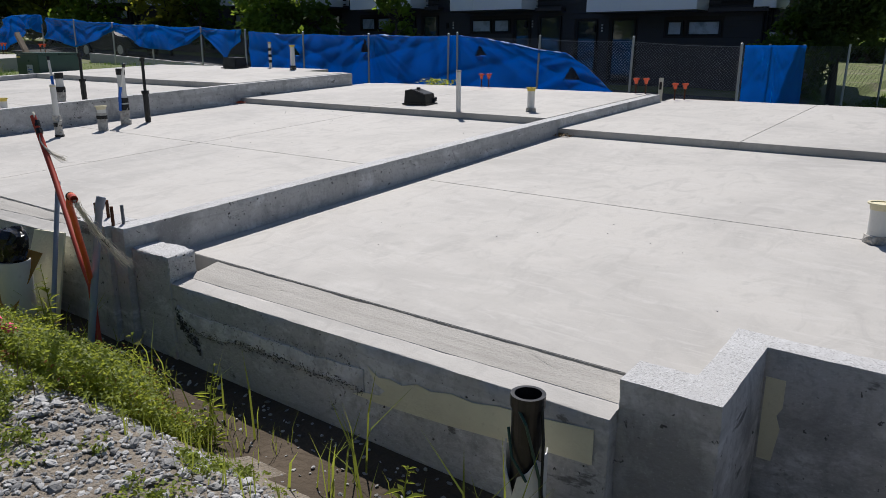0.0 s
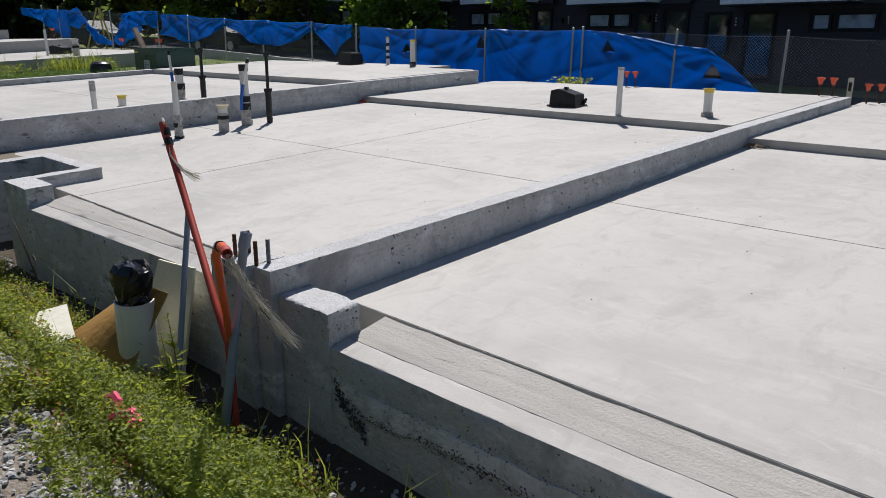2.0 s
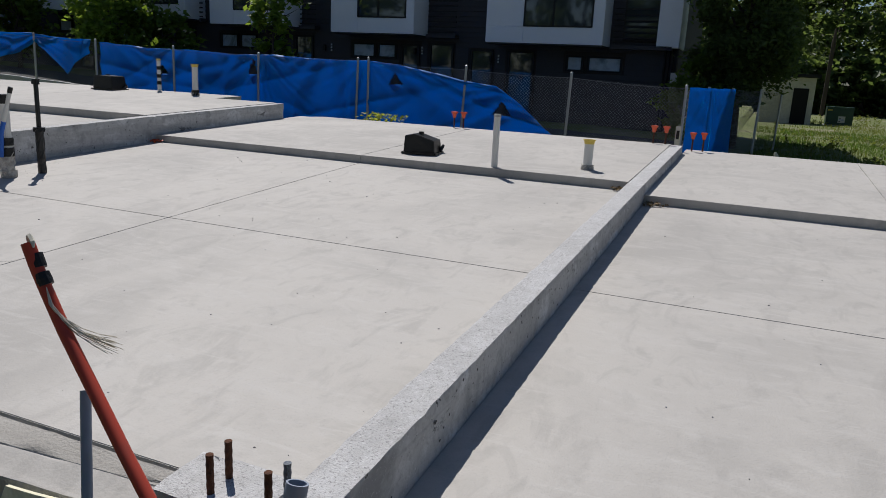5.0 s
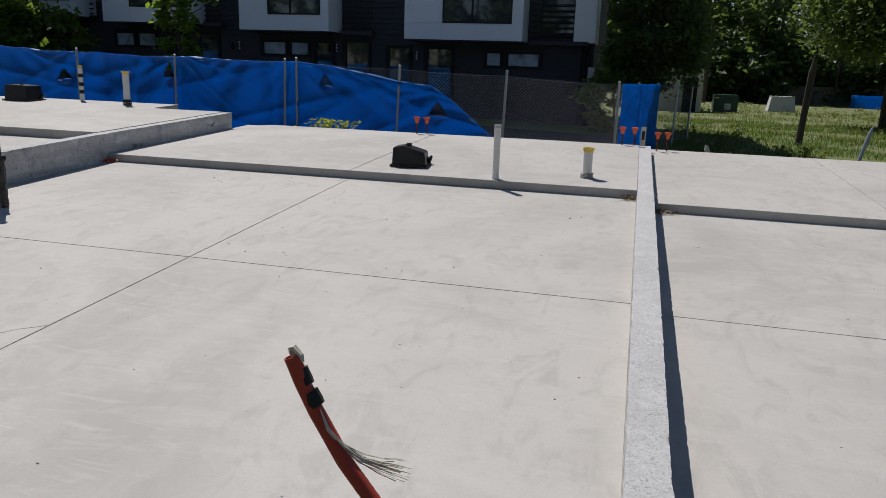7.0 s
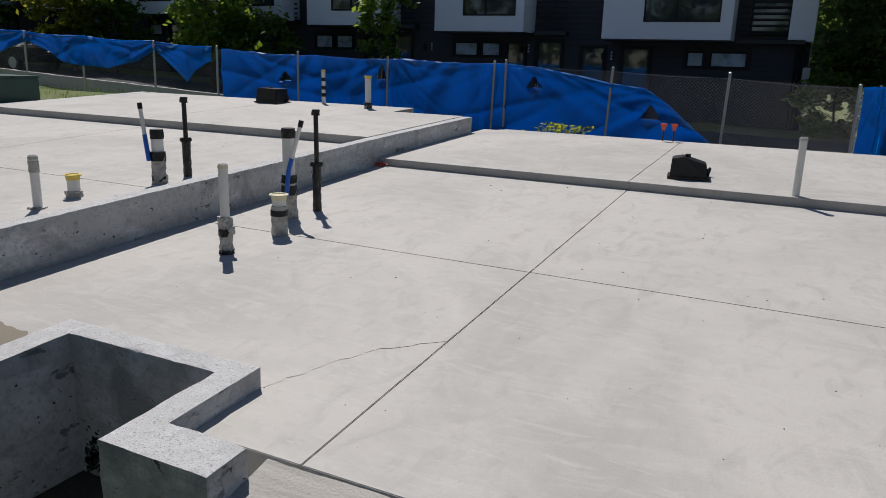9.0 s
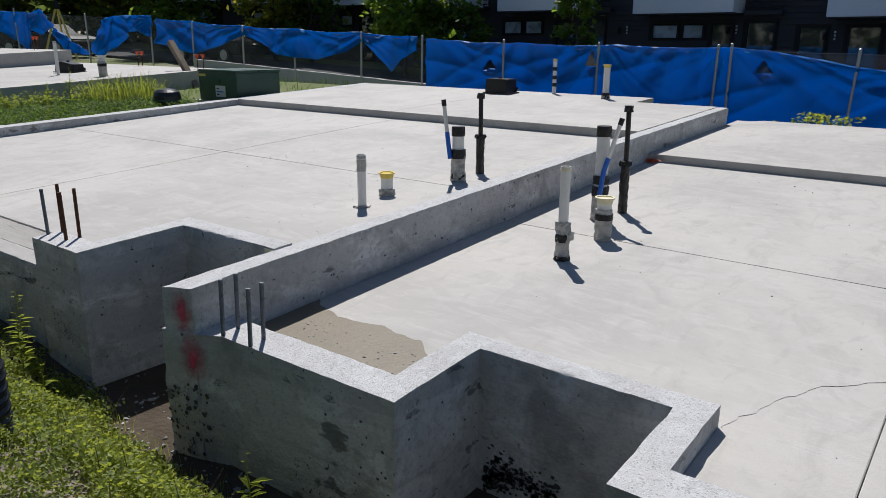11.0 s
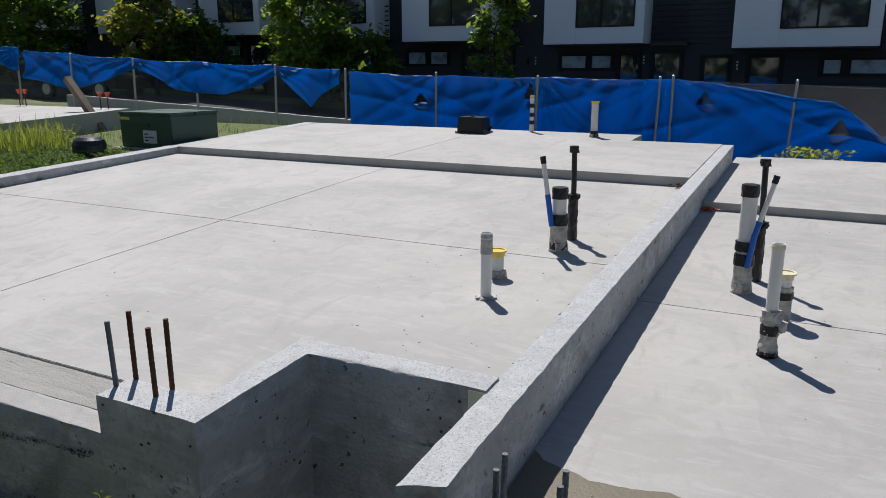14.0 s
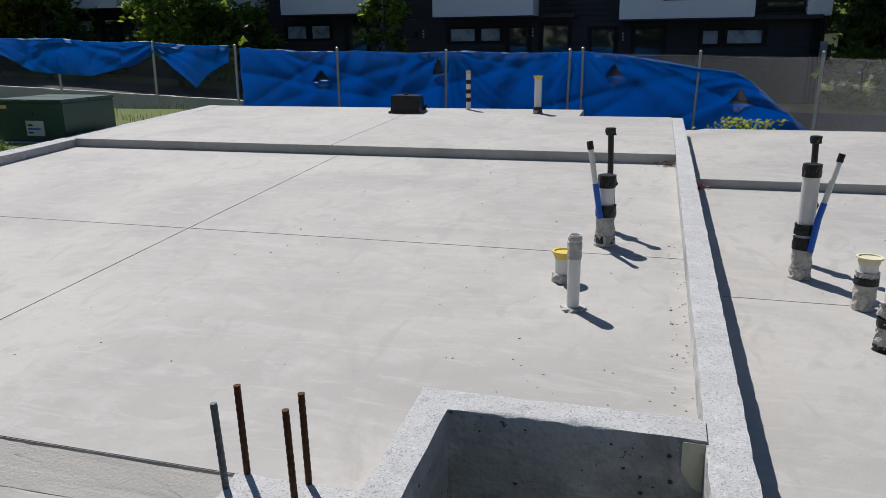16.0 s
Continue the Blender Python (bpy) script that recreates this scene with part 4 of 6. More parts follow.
def blades(name, label, region, count, hmin, hmax, width, mat, seed, accept=None, lean=0.5):
    """Bent grass blades rooted in the ground."""
    rnd = random.Random(seed)
    verts, faces = [], []
    made = 0
    while made < count:
        x, y = rnd.uniform(region[0], region[1]), rnd.uniform(region[2], region[3])
        if accept and not accept(x, y, rnd):
            made += 0.2
            continue
        made += 1
        z = ground_z(x, y) - 0.01
        h = rnd.uniform(hmin, hmax)
        th = rnd.uniform(0, math.tau)
        l = rnd.uniform(0.1, lean) * h
        dx, dy = math.cos(th), math.sin(th)
        w = width * rnd.uniform(0.6, 1.3)
        sx, sy = -dy * w, dx * w
        i = len(verts)
        m = (x + dx * l * 0.3, y + dy * l * 0.3, z + h * 0.6)
        verts += [(x - sx, y - sy, z), (x + sx, y + sy, z), (m[0] + sx * .8, m[1] + sy * .8, m[2]), (m[0] - sx * .8, m[1] - sy * .8, m[2]), (x + dx * l, y + dy * l, z + h)]
        faces += [(i, i + 1, i + 2, i + 3), (i + 3, i + 2, i + 4)]
    me = bpy.data.meshes.new(name)
    me.from_pydata(verts, [], faces)
    me.materials.append(mat)
    return tagged(new(name, me), label, "grass", "", "stuff")


def patchy(x, y, s, seed):
    return noise.noise((x * s, y * s, seed))


def gravel_here(x, y):
    return smooth(-0.12, 0.12, patchy(x, y, 0.9, 3.0) + 0.35 * smooth(0.0, 1.6, x) - 0.9 * smooth(-6.55, -6.25, y) + 0.1 - 0.6 * smooth(-2.0, -4.0, x) + 0.45 * smooth(-6.5, -6.7, y) * smooth(-0.1, -0.5, x))


def weed_here(x, y, rnd):
    return rnd.random() > gravel_here(x, y) * 0.95 and not (x > 0.8 and y > -6.15)


def weeds(name, label, region, clumps, per, spread, tall, leaf, mat, seed, accept):
    """Low leafy plants: clumps of small leaves up thin stalks."""
    rnd = random.Random(seed)
    pts, sizes = [], []
    k = 0
    while k < clumps:
        x, y = rnd.uniform(region[0], region[1]), rnd.uniform(region[2], region[3])
        if not accept(x, y, rnd):
            k += 0.25
            continue
        k += 1
        h = tall * rnd.uniform(0.35, 1.0)
        for _ in range(4):
            th, ln = rnd.uniform(0, math.tau), rnd.uniform(0.2, 1.0) * spread
            for q in range(per // 4):
                u = (q + rnd.random()) / (per // 4)
                px, py = x + math.cos(th) * ln * u + rnd.gauss(0, 0.012), y + math.sin(th) * ln * u + rnd.gauss(0, 0.012)
                pts.append((px, py, ground_z(px, py) + h * (u ** 0.7) + rnd.gauss(0, 0.008)))
                sizes.append(leaf * rnd.uniform(0.6, 1.3))
    return tagged(new(name, leaf_mesh(name, pts, sizes, mat, seed, 0.6, 1.9)), label, "weeds", "", "stuff")


weeds("weeds", "low leafy green weeds on the bank", (-4.2, 1.5, -7.15, -5.98), 1250, 60, 0.1, 0.2, 0.0125, WEED, 21, weed_here)
weeds("weeds", "low dark green weeds on the bank", (-4.2, 1.5, -7.15, -5.98), 1000, 60, 0.1, 0.17, 0.012, BANKW, 45, weed_here)
weeds("reddish_weeds", "low reddish brown tips among the bank weeds", (-4.2, 1.5, -7.15, -5.98), 420, 24, 0.09, 0.21, 0.011, REDW, 27, weed_here)
weeds("weeds", "bushy leafy weeds round the conduit feet", (-0.5, 1.25, -6.6, -6.08), 240, 72, 0.12, 0.3, 0.012, WEED, 40, lambda x, y, r: y < -6.12 - 0.14 * max(0, x - 0.5))
weeds("weeds", "darker bushy weeds round the conduit feet", (-0.5, 1.25, -6.65, -6.08), 300, 72, 0.12, 0.28, 0.012, BANKW, 44, lambda x, y, r: y < -6.12 - 0.14 * max(0, x - 0.5))
weeds("weeds", "low leafy green weeds beside the trench", (-13.5, -4.2, -7.4, -6.0), 3000, 40, 0.1, 0.15, 0.0125, BANKW, 22, lambda x, y, r: patchy(x, y, 1.1, 8) > -0.2 and math.hypot((x + 6.85) / 0.6, (y + 6.85) / 0.28) > 0.8 + 0.4 * r.random())
weeds("weeds", "bright leafy weeds at the trench edge beside the pipe", (-6.9, -5.1, -6.75, -6.15), 420, 44, 0.1, 0.2, 0.015, WEED, 28, lambda x, y, r: math.hypot(x + 5.92, y + 6.98) > 0.3)
weeds("reddish_weeds", "low reddish brown weeds and dead leaves on the bank", (-13.5, -4.2, -7.4, -6.05), 700, 24, 0.1, 0.08, 0.012, REDW, 29, lambda x, y, r: patchy(x, y, 1.1, 8) < 0.1)
weeds("weeds", "tall green weeds on the strip between slabs", (-17.1, -13.9, -5.9, -0.3), 1900, 36, 0.15, 0.15, 0.02, STRIPW, 23, lambda x, y, r: True)
weeds("weeds", "taller leafy weeds against the far slab", (-17.1, -16.1, -5.9, 0.4), 300, 46, 0.2, 0.34, 0.024, BANKW, 25, lambda x, y, r: patchy(x, y, 0.9, 12) > -0.1)
weeds("creeping_weeds", "low creeping moss-like weeds over the gravel", (-1.5, 3.6, -7.6, -6.3), 800, 44, 0.11, 0.06, 0.012, BANKW, 26, lambda x, y, r: patchy(x, y, 1.6, 14) > 0.02)
blades("grass", "thin bright grass blades along the trench", (-4.2, 4.4, -6.7, -5.85), 1500, 0.05, 0.2, 0.003, BLADE, 31, lambda x, y, r: patchy(x, y, 1.7, 2) > 0.0)
blades("tall_grass", "tall arching grass blades beside the front wall", (1.5, 3.6, -6.15, -5.8), 60, 0.25, 0.6, 0.006, BLADE, 32, lambda x, y, r: patchy(x, y, 2.5, 4) > 0.05, 0.8)
blades("tall_grass", "tall arching grass blades in the trench", (-2.2, 1.4, -6.1, -5.85), 70, 0.2, 0.45, 0.005, BLADE, 33, None, 0.8)
blades("grass", "grass on the bank by the far front wall", (-13.5, -4.4, -7.4, -5.98), 4200, 0.05, 0.18, 0.0022, BLADE, 34, lambda x, y, r: patchy(x, y, 1.3, 6) > -0.2)
blades("grass", "bright long grass on the strip between slabs", (-17.2, -13.75, -5.9, 3.4), 3200, 0.05, 0.15, 0.005, STRIPW, 35, lambda x, y, r: not (x > -15.3 and -0.1 < y < 2.1))
blades("tall_grass", "tuft of tall bright grass beside the utility box", (-16.4, -15.3, -1.2, -0.2), 260, 0.3, 0.6, 0.008, BLADE, 36, None, 0.7)
blades("dry_grass", "dry brown stalks among the weeds", (-13.0, 1.2, -6.9, -6.0), 420, 0.1, 0.32, 0.0022, DRYB, 37)
blades("grass", "fine uneven grass at the near side of the field", (0.8, 13.0, 8.0, 30.0), 34000, 0.04, 0.16, 0.008, STRIPW, 39, lambda x, y, r: patchy(x, y, 0.5, 15) > -0.2)
blades("grass", "mown and weedy grass of the open field", (0.6, 26.0, 5.0, 46.0), 22000, 0.05, 0.2, 0.011, FIELDB, 38, lambda x, y, r: patchy(x, y, 0.28, 5) > -0.12)
weeds("weeds", "taller weeds and scrub across the open field", (1.2, 34.0, 12.0, 62.0), 800, 24, 0.4, 0.35, 0.06, FIELDB, 24, lambda x, y, r: patchy(x, y, 0.2, 9) > 0.15)
for wx, wy, s in ((-4.95, 4.15, 5), (-5.3, 4.3, 6)):
    rnd = random.Random(s)
    pts = [(wx + rnd.gauss(0, 0.16), wy + rnd.gauss(0, 0.1), ground_z(wx, wy) + rnd.uniform(0.0, 0.95)) for _ in range(420)]
    tagged(new("fern_weed", leaf_mesh("fern_weed", pts, [0.05] * len(pts), WEED, s)), "bright green leafy weed growing behind the slab edge", "weed", "", "stuff")


# ---- gravel ----
def gravel(name, label, region, count, smin, smax, seed, accept):
    rnd = random.Random(seed)
    verts, faces = [], []
    base = bmesh.new()
    bmesh.ops.create_icosphere(base, subdivisions=1, radius=1)
    bv = [v.co.copy() for v in base.verts]
    bf = [[v.index for v in f.verts] for f in base.faces]
    base.free()
    k = 0
    while k < count:
        x, y = rnd.uniform(region[0], region[1]), rnd.uniform(region[2], region[3])
        if not accept(x, y, rnd):
            k += 0.1
            continue
        k += 1
        s = rnd.uniform(smin, smax) * (1.9 if rnd.random() < 0.04 else 1)
        rot = Euler((rnd.uniform(-.5, .5), rnd.uniform(-.5, .5), rnd.uniform(0, 6.28))).to_matrix()
        i = len(verts)
        z = ground_z(x, y) + s * 0.2
        sc = (rnd.uniform(0.7, 1.4), rnd.uniform(0.6, 1.0), rnd.uniform(0.3, 0.6))
        for v in bv:
            p = rot @ Vector((v.x * sc[0] * rnd.uniform(0.75, 1.2), v.y * sc[1] * rnd.uniform(0.75, 1.2), v.z * sc[2] * rnd.uniform(0.75, 1.2))) * s
            verts.append((x + p.x, y + p.y, z + p.z))
        faces += [[i + q for q in f] for f in bf]
    me = bpy.data.meshes.new(name)
    me.from_pydata(verts, [], faces)
    me.materials.append(STONE)
    return tagged(new(name, me), label, "gravel", "", "stuff")


gravel("gravel", "loose grey crushed stone spread over the bank", (-2.6, 4.2, -7.75, -6.1), 14500, 0.007, 0.019, 41, lambda x, y, r: r.random() < gravel_here(x, y) + 0.03)
gravel("gravel", "scattered crushed stone among the weeds", (-11.0, -2.0, -7.6, -6.0), 5200, 0.006, 0.02, 42, lambda x, y, r: patchy(x, y, 1.1, 8) < 0.02)
gravel("pebbles", "small dark pebbles and crumbs in the trench", (-13.0, 4.5, -6.1, -5.6), 1500, 0.006, 0.018, 43, lambda x, y, r: True)


def crumbs(name, label, region, count, zf, seed):
    rnd = random.Random(seed)
    bm = bmesh.new()
    for _ in range(count):
        x, y = rnd.uniform(*region[:2]), rnd.uniform(*region[2:])
        s = rnd.uniform(0.0015, 0.0055) * (1.7 if rnd.random() < 0.08 else 1)
        bmesh.ops.create_icosphere(bm, subdivisions=1, radius=s, matrix=Matrix.Translation((x, y, zf(x, y) + s * 0.3)) @ Matrix.Diagonal((rnd.uniform(.7, 1.6), 1, 0.6, 1)))
    return tagged(part(name, bm, STONE), label, "debris", "", "stuff")


crumbs("crumbs", "tiny dark stone crumbs scattered on the slab", (-6.0, -0.3, -5.3, -0.1), 130, plane(0.0, SLOPE), 51)
crumbs("crumbs", "tiny dark stone crumbs scattered on the slab", (-9.5, -6.35, -5.0, -0.1), 150, plane(0.22, SLOPE), 52)
crumbs("crumbs", "dusty stone crumbs along the curb foot", (-6.33, -6.24, -5.0, -2.6), 70, plane(0.22, SLOPE), 54)
crumbs("crumbs", "grit on the drying silt stain", (-5.9, -5.05, -5.58, -5.2), 90, plane(0.003, SLOPE), 55)
crumbs("crumbs", "tiny stone crumbs on the slab", (0.3, 5.5, -4.6, -0.1), 60, plane(RZ, RSL), 53)

# ---- pipes standing in the slabs ----
def band(bm, r, z0, z1, rough=0.0, seed=0, sides=18, x=0.0, y=0.0, lean=(0, 0)):
    """A ring of wrap round an upright pipe, crumpled where rough > 0."""
    rnd = random.Random(seed)
    n = max(2, int((z1 - z0) / 0.03) + 1)
    rings = []
    for j in range(n + 1):
        z = lerp(z0, z1, j / n)
        rings.append([bm.verts.new((x + lean[0] * z + (r + rough * rnd.uniform(-0.4, 1)) * math.cos(k * math.tau / sides), y + lean[1] * z + (r + rough * rnd.uniform(-0.4, 1)) * math.sin(k * math.tau / sides), z)) for k in range(sides)])
    for a, b in zip(rings, rings[1:]):
        for k in range(sides):
            bm.faces.new((a[k], a[(k + 1) % sides], b[(k + 1) % sides], b[k]))
    bm.faces.new(rings[0][::-1])
    bm.faces.new(rings[-1])
    return bm


def up(r, h, x=0.0, y=0.0, hollow=True, sides=20, lean=(0, 0), z0=-0.05):
    return tube(bmesh.new(), [(x + lean[0] * z0, y + lean[1] * z0, z0), (x + lean[0] * h, y + lean[1] * h, h)], r, sides, r * 0.86 if hollow else 0)


def cap_flange(r, h):
    bm = tube(bmesh.new(), [(0, 0, h - 0.045), (0, 0, h - 0.03), (0, 0, h - 0.012), (0, 0, h - 0.01), (0, 0, h)], [r * 1.06, r * 1.12, r * 1.14, r * 1.38, r * 1.38], 24, r * 1.1)
    return bm


def vent_pipe(label, at, h, wrap=True, dusty=False):
    t = thing("vent_pipe", label, "pipe", at, group="pipes in the slabs")
    part("pipe", up(0.034, h), PVC, t)
    part("collar", band(bmesh.new(), 0.0375, h - 0.03, h - 0.012), CREAM if wrap else PVCD, t)
    if dusty:
        part("mortar_coat", band(bmesh.new(), 0.0365, h - 0.13, h - 0.04, 0.004, 4), PVCD, t)
        part("mortar_foot", band(bmesh.new(), 0.06, -0.02, 0.012, 0.02, 5), PVCD, t)
    if wrap:
        part("wrap", band(bmesh.new(), 0.042, 0.0, 0.16, 0.014, 1), WRAP, t)
        part("upper_wrap", band(bmesh.new(), 0.043, 0.19, 0.27, 0.02, 2), WRAP, t)
        part("tape", band(bmesh.new(), 0.049, 0.13, 0.18, 0.004, 3), TAPE, t)
        part("foot_tape", band(bmesh.new(), 0.05, 0.0, 0.03, 0.012, 6), TAPE, t)
        part("flap", band(bmesh.new(), 0.02, 0.15, 0.21, 0.015, 7, 8, 0.06, 0.0), WRAP, t)
    return t


def drain_stub(label, at, h, r, cap, wrap=True):
    t = thing("drain_stub", label, "pipe", at, group="pipes in the slabs")
    part("pipe", up(r, h - 0.02), PVC, t)
    part("cap", cap_flange(r, h), cap, t)
    if wrap:
        part("wrap", band(bmesh.new(), r + 0.006, 0.0, h * 0.72, 0.008, 3), WRAP, t)
        part("tape", band(bmesh.new(), r + 0.013, h * 0.48, h * 0.62, 0.003, 4), TAPE, t)
    else:
        part("foot_wrap", band(bmesh.new(), r + 0.01, 0.0, 0.05, 0.016, 5), WRAP, t)
    return t


def sleeve(label, at, h, tip, blue_at):
    """A wrapped service sleeve with a thin white and blue tube taped to it."""
    t = thing("service_sleeve", label, "pipe", at, group="pipes in the slabs")
    r = 0.052
    part("pipe", up(r, h, 0, 0, False), PVC, t)
    part("bag_cap", band(bmesh.new(), r + 0.004, h - 0.075, h + 0.008, 0.006, 1), TAPE, t)
    part("wrap", band(bmesh.new(), r + 0.006, 0.0, 0.24, 0.012, 2), WRAP, t)
    part("tape", band(bmesh.new(), r + 0.014, 0.2, 0.28, 0.005, 3), TAPE, t)
    part("lower_tape", band(bmesh.new(), r + 0.012, 0.02 if h < 0.6 else 0.3, 0.07 if h < 0.6 else 0.37, 0.005, 4), TAPE, t)
    part("foot_wrap", band(bmesh.new(), r + 0.01, 0.0, 0.07, 0.016, 6), WRAP, t)
    s = 1 if tip[0] > 0 else -1
    p0, p1 = Vector((s * 0.03, -0.078, 0.2)), Vector((s * 0.055, -0.074, blue_at))
    p2 = Vector(tip)
    part("blue_tube", tube(bmesh.new(), [p0, p1, p1.lerp(p2, 0.25)], 0.02, 12), BTUBE, t)
    tb = part("water_tube", tube(bmesh.new(), [p1.lerp(p2, 0.25), p1.lerp(p2, 0.6), p2], 0.0175, 12), PVC, t)
    d = (p2 - p1).normalized()
    part("end_tape", tube(bmesh.new(), [p2 - d * 0.05, p2 + d * 0.004], 0.021, 12), TAPE, tb)
    return t


def black_riser(label, at, h):
    t = thing("riser_pipe", label, "pipe", at, group="pipes in the slabs")
    part("sleeve", band(bmesh.new(), 0.036, 0.0, h * 0.48, 0.006, 1), BPLAST, t)
    part("pipe", tube(bmesh.new(), [(0, 0, -0.05), (0, 0, h * 0.6), (-0.01, 0.01, h)], 0.021, 14), BPLAST, t)
    part("taped_top", band(bmesh.new(), 0.03, h - 0.04, h + 0.01, 0.012, 2, 12, -0.01, 0.01), TAPE, t)
    part("tie", band(bmesh.new(), 0.045, h * 0.45, h * 0.5, 0.016, 3), TAPE, t)
    return t


def zM(y): return SLOPE * y
def zL(y): return 0.22 + SLOPE * y


vent_pipe("white plastic pipe with a torn wrapped foot", (-5.23, -3.52, zM(-3.52)), 0.65)
drain_stub("short white drain stub, wrapped and taped, cream cap", (-5.2, -2.95, zM(-2.95)), 0.325, 0.054, CREAM)
sleeve("tall taped white sleeve with a blue-ended water tube", (-5.47, -2.47, zM(-2.47)), 0.755, (0.155, -0.02, 0.83), 0.42)
black_riser("slim black riser pipe in a thick black sleeve", (-5.4, -2.17, zM(-2.17)), 0.88)
vent_pipe("bare white pipe with mortar smears on its top", (-6.83, -3.83, zL(-3.83)), 0.41, False, True)
drain_stub("short stub with a bright yellow flanged cap", (-6.93, -3.43, zL(-3.43)), 0.185, 0.05, YCAP, False)
sleeve("taped white sleeve with a blue water tube leaning out", (-6.74, -2.7, zL(-2.7)), 0.47, (-0.12, -0.06, 0.7), 0.34)
black_riser("slim black riser pipe with a taped top", (-6.74, -2.36, zL(-2.36)), 0.72)
zr = lambda y: 0.085 + RISE * y
vent_pipe("plain white plastic pipe standing by the slab step", (-1.58, 0.09, zr(0.09)), 0.545, False)
drain_stub("white stub with a yellow cap on the rear slab", (-0.7, 0.51, zr(0.51)), 0.31, 0.048, YCAP, False)
drain_stub("wrapped cream drain stub on the slab", (3.78, -2.73, RZ + RSL * -2.73), 0.26, 0.058, CREAM, False)
zlr = lambda y: 0.32 + RISE * y
t = drain_stub("tall white pipe with yellow cap and taped foot", (-8.06, 2.95, zlr(2.95)), 0.52, 0.05, YCAP, False)
part("tape", band(bmesh.new(), 0.062, 0.0, 0.09, 0.006, 8), TAPE, t)
t = vent_pipe("thin white pipe ringed with black tape", (-9.15, 3.25, zlr(3.25)), 0.56, False)
for k, q in enumerate((0.12, 0.24, 0.38)):
    part("tape", band(bmesh.new(), 0.038, q, q + 0.06, 0.002, 9 + k), TAPE, t)
part("cap", band(bmesh.new(), 0.037, 0.545, 0.57), YCAP, t)


# ---- black vent hoods ----
def hood(label, at, rz, w, d, h, slope):
    t = thing("vent_hood", label, "hood", at, rz)
    bm = bmesh.new()
    top = [(-w * .42, -d * .38, h * (1 - slope * 0.35)), (w * .4, -d * .38, h * (1 - slope)), (w * .4, d * .38, h * (1 - slope)), (-w * .42, d * .38, h * (1 - slope * 0.35))]
    ridge = [(-w * .16, -d * .385, h), (-w * .16, d * .385, h)]
    b = [bm.verts.new(p) for p in ((-w * .44, -d * .42, 0.02), (w * .44, -d * .42, 0.02), (w * .44, d * .42, 0.02), (-w * .44, d * .42, 0.02))]
    q = [bm.verts.new(p) for p in top]
    r = [bm.verts.new(p) for p in ridge]
    for f in ((b[0], b[1], q[1], r[0], q[0]), (b[2], b[3], q[3], r[1], q[2]), (b[1], b[2], q[2], q[1]), (b[3], b[0], q[0], q[3]), (q[0], r[0], r[1], q[3]), (r[0], q[1], q[2], r[1]), (b[3], b[2], b[1], b[0])):
        bm.faces.new(f)
    bmesh.ops.recalc_face_normals(bm, faces=bm.faces)
    bmesh.ops.bevel(bm, geom=bm.edges[:], offset=0.007, segments=2, affect='EDGES')
    part("hood_body", bm, BPLAST, t)
    part("flange", box(bmesh.new(), -w * .5, w * .5, -d * .5, d * .5, 0.0, 0.022, 0.008), BPLAST, t)
    part("knob", tube(bmesh.new(), [(-w * .05, 0, h - 0.01), (-w * .05, 0, h + 0.02)], 0.03, 12), BPLAST, t)
    part("flap", tube(bmesh.new(), [(w * .46, d * .2, 0.03), (w * .5, d * .32, 0.09), (w * .42, d * .46, 0.05)], 0.018, 8), BPLAST, t)
    return t


hood("black moulded plastic vent hood on the rear slab", (-2.62, 0.55, zr(0.55)), 8, 0.42, 0.36, 0.225, 0.3)
hood("square black plastic vent hood with a knob", (-10.0, 2.92, zlr(2.92)), 3, 0.5, 0.42, 0.25, 0.04)
hood("black plastic vent hood on the far slab", (-19.9, 0.35, 0.55 + SLOPE * 0.35), 20, 0.6, 0.4, 0.24, 0.25)


# ---- dowels ----
def dowel(label, at, h, mat, lean=(0.0, 0.0), cap=False):
    t = thing("dowel_bar", label, "rebar", at, group="steel bars")
    bm = bmesh.new()
    n = int(h / 0.012)
    pts = [(lean[0] * h * k / n, lean[1] * h * k / n, -0.03 + (h + 0.03) * k / n) for k in range(n + 1)]
    tube(bm, pts, [0.0105 + (0.0012 if k % 2 else 0) for k in range(n + 1)], 10)
    part("bar", bm, mat, t)
    if cap:
        bm = bmesh.new()
        box(bm, -0.045, 0.045, -0.04, 0.04, h - 0.005, h + 0.022, 0.006)
        c = part("safety_cap", bm, ORCAP, t, "square orange plastic safety cap")
        part("neck", tube(bmesh.new(), [(0, 0, h - 0.07), (0, 0, h - 0.004)], [0.022, 0.034], 12), ORCAP, c)
    return t


ct = plane(0.325, CURBR)
for x, y, h, m, ln in ((-7.71, -5.82, 0.29, STEELG, (-0.05, 0)), (-7.68, -5.74, 0.31, RUST, (-0.04, 0.02)), (-7.47, -5.82, 0.30, RUST, (-0.03, 0.0)), (-7.46, -5.74, 0.31, RUST, (-0.03, 0.02))):
    dowel("rusty steel dowel bar standing in the pier" if m is RUST else "dark grey steel dowel bar standing in the pier", (x, y, ct(x, y)), h, m, ln)
for x, y in ((-5.94, -5.79), (-5.95, -5.69), (-5.72, -5.79), (-5.73, -5.70)):
    dowel("dark grey steel dowel bar in the front wall", (x, y, RING(x, y)), 0.30, STEELG, (0.01, 0.02))
cm = plane(0.088, CURBR)
for x, y, m in ((-0.38, -5.64, RUST), (-0.38, -5.56, RUST), (-0.16, -5.58, STEELG), (-0.18, -5.64, RUST)):
    dowel("short cut steel dowel in the corner block", (x, y, cm(x, y)), 0.115, m)
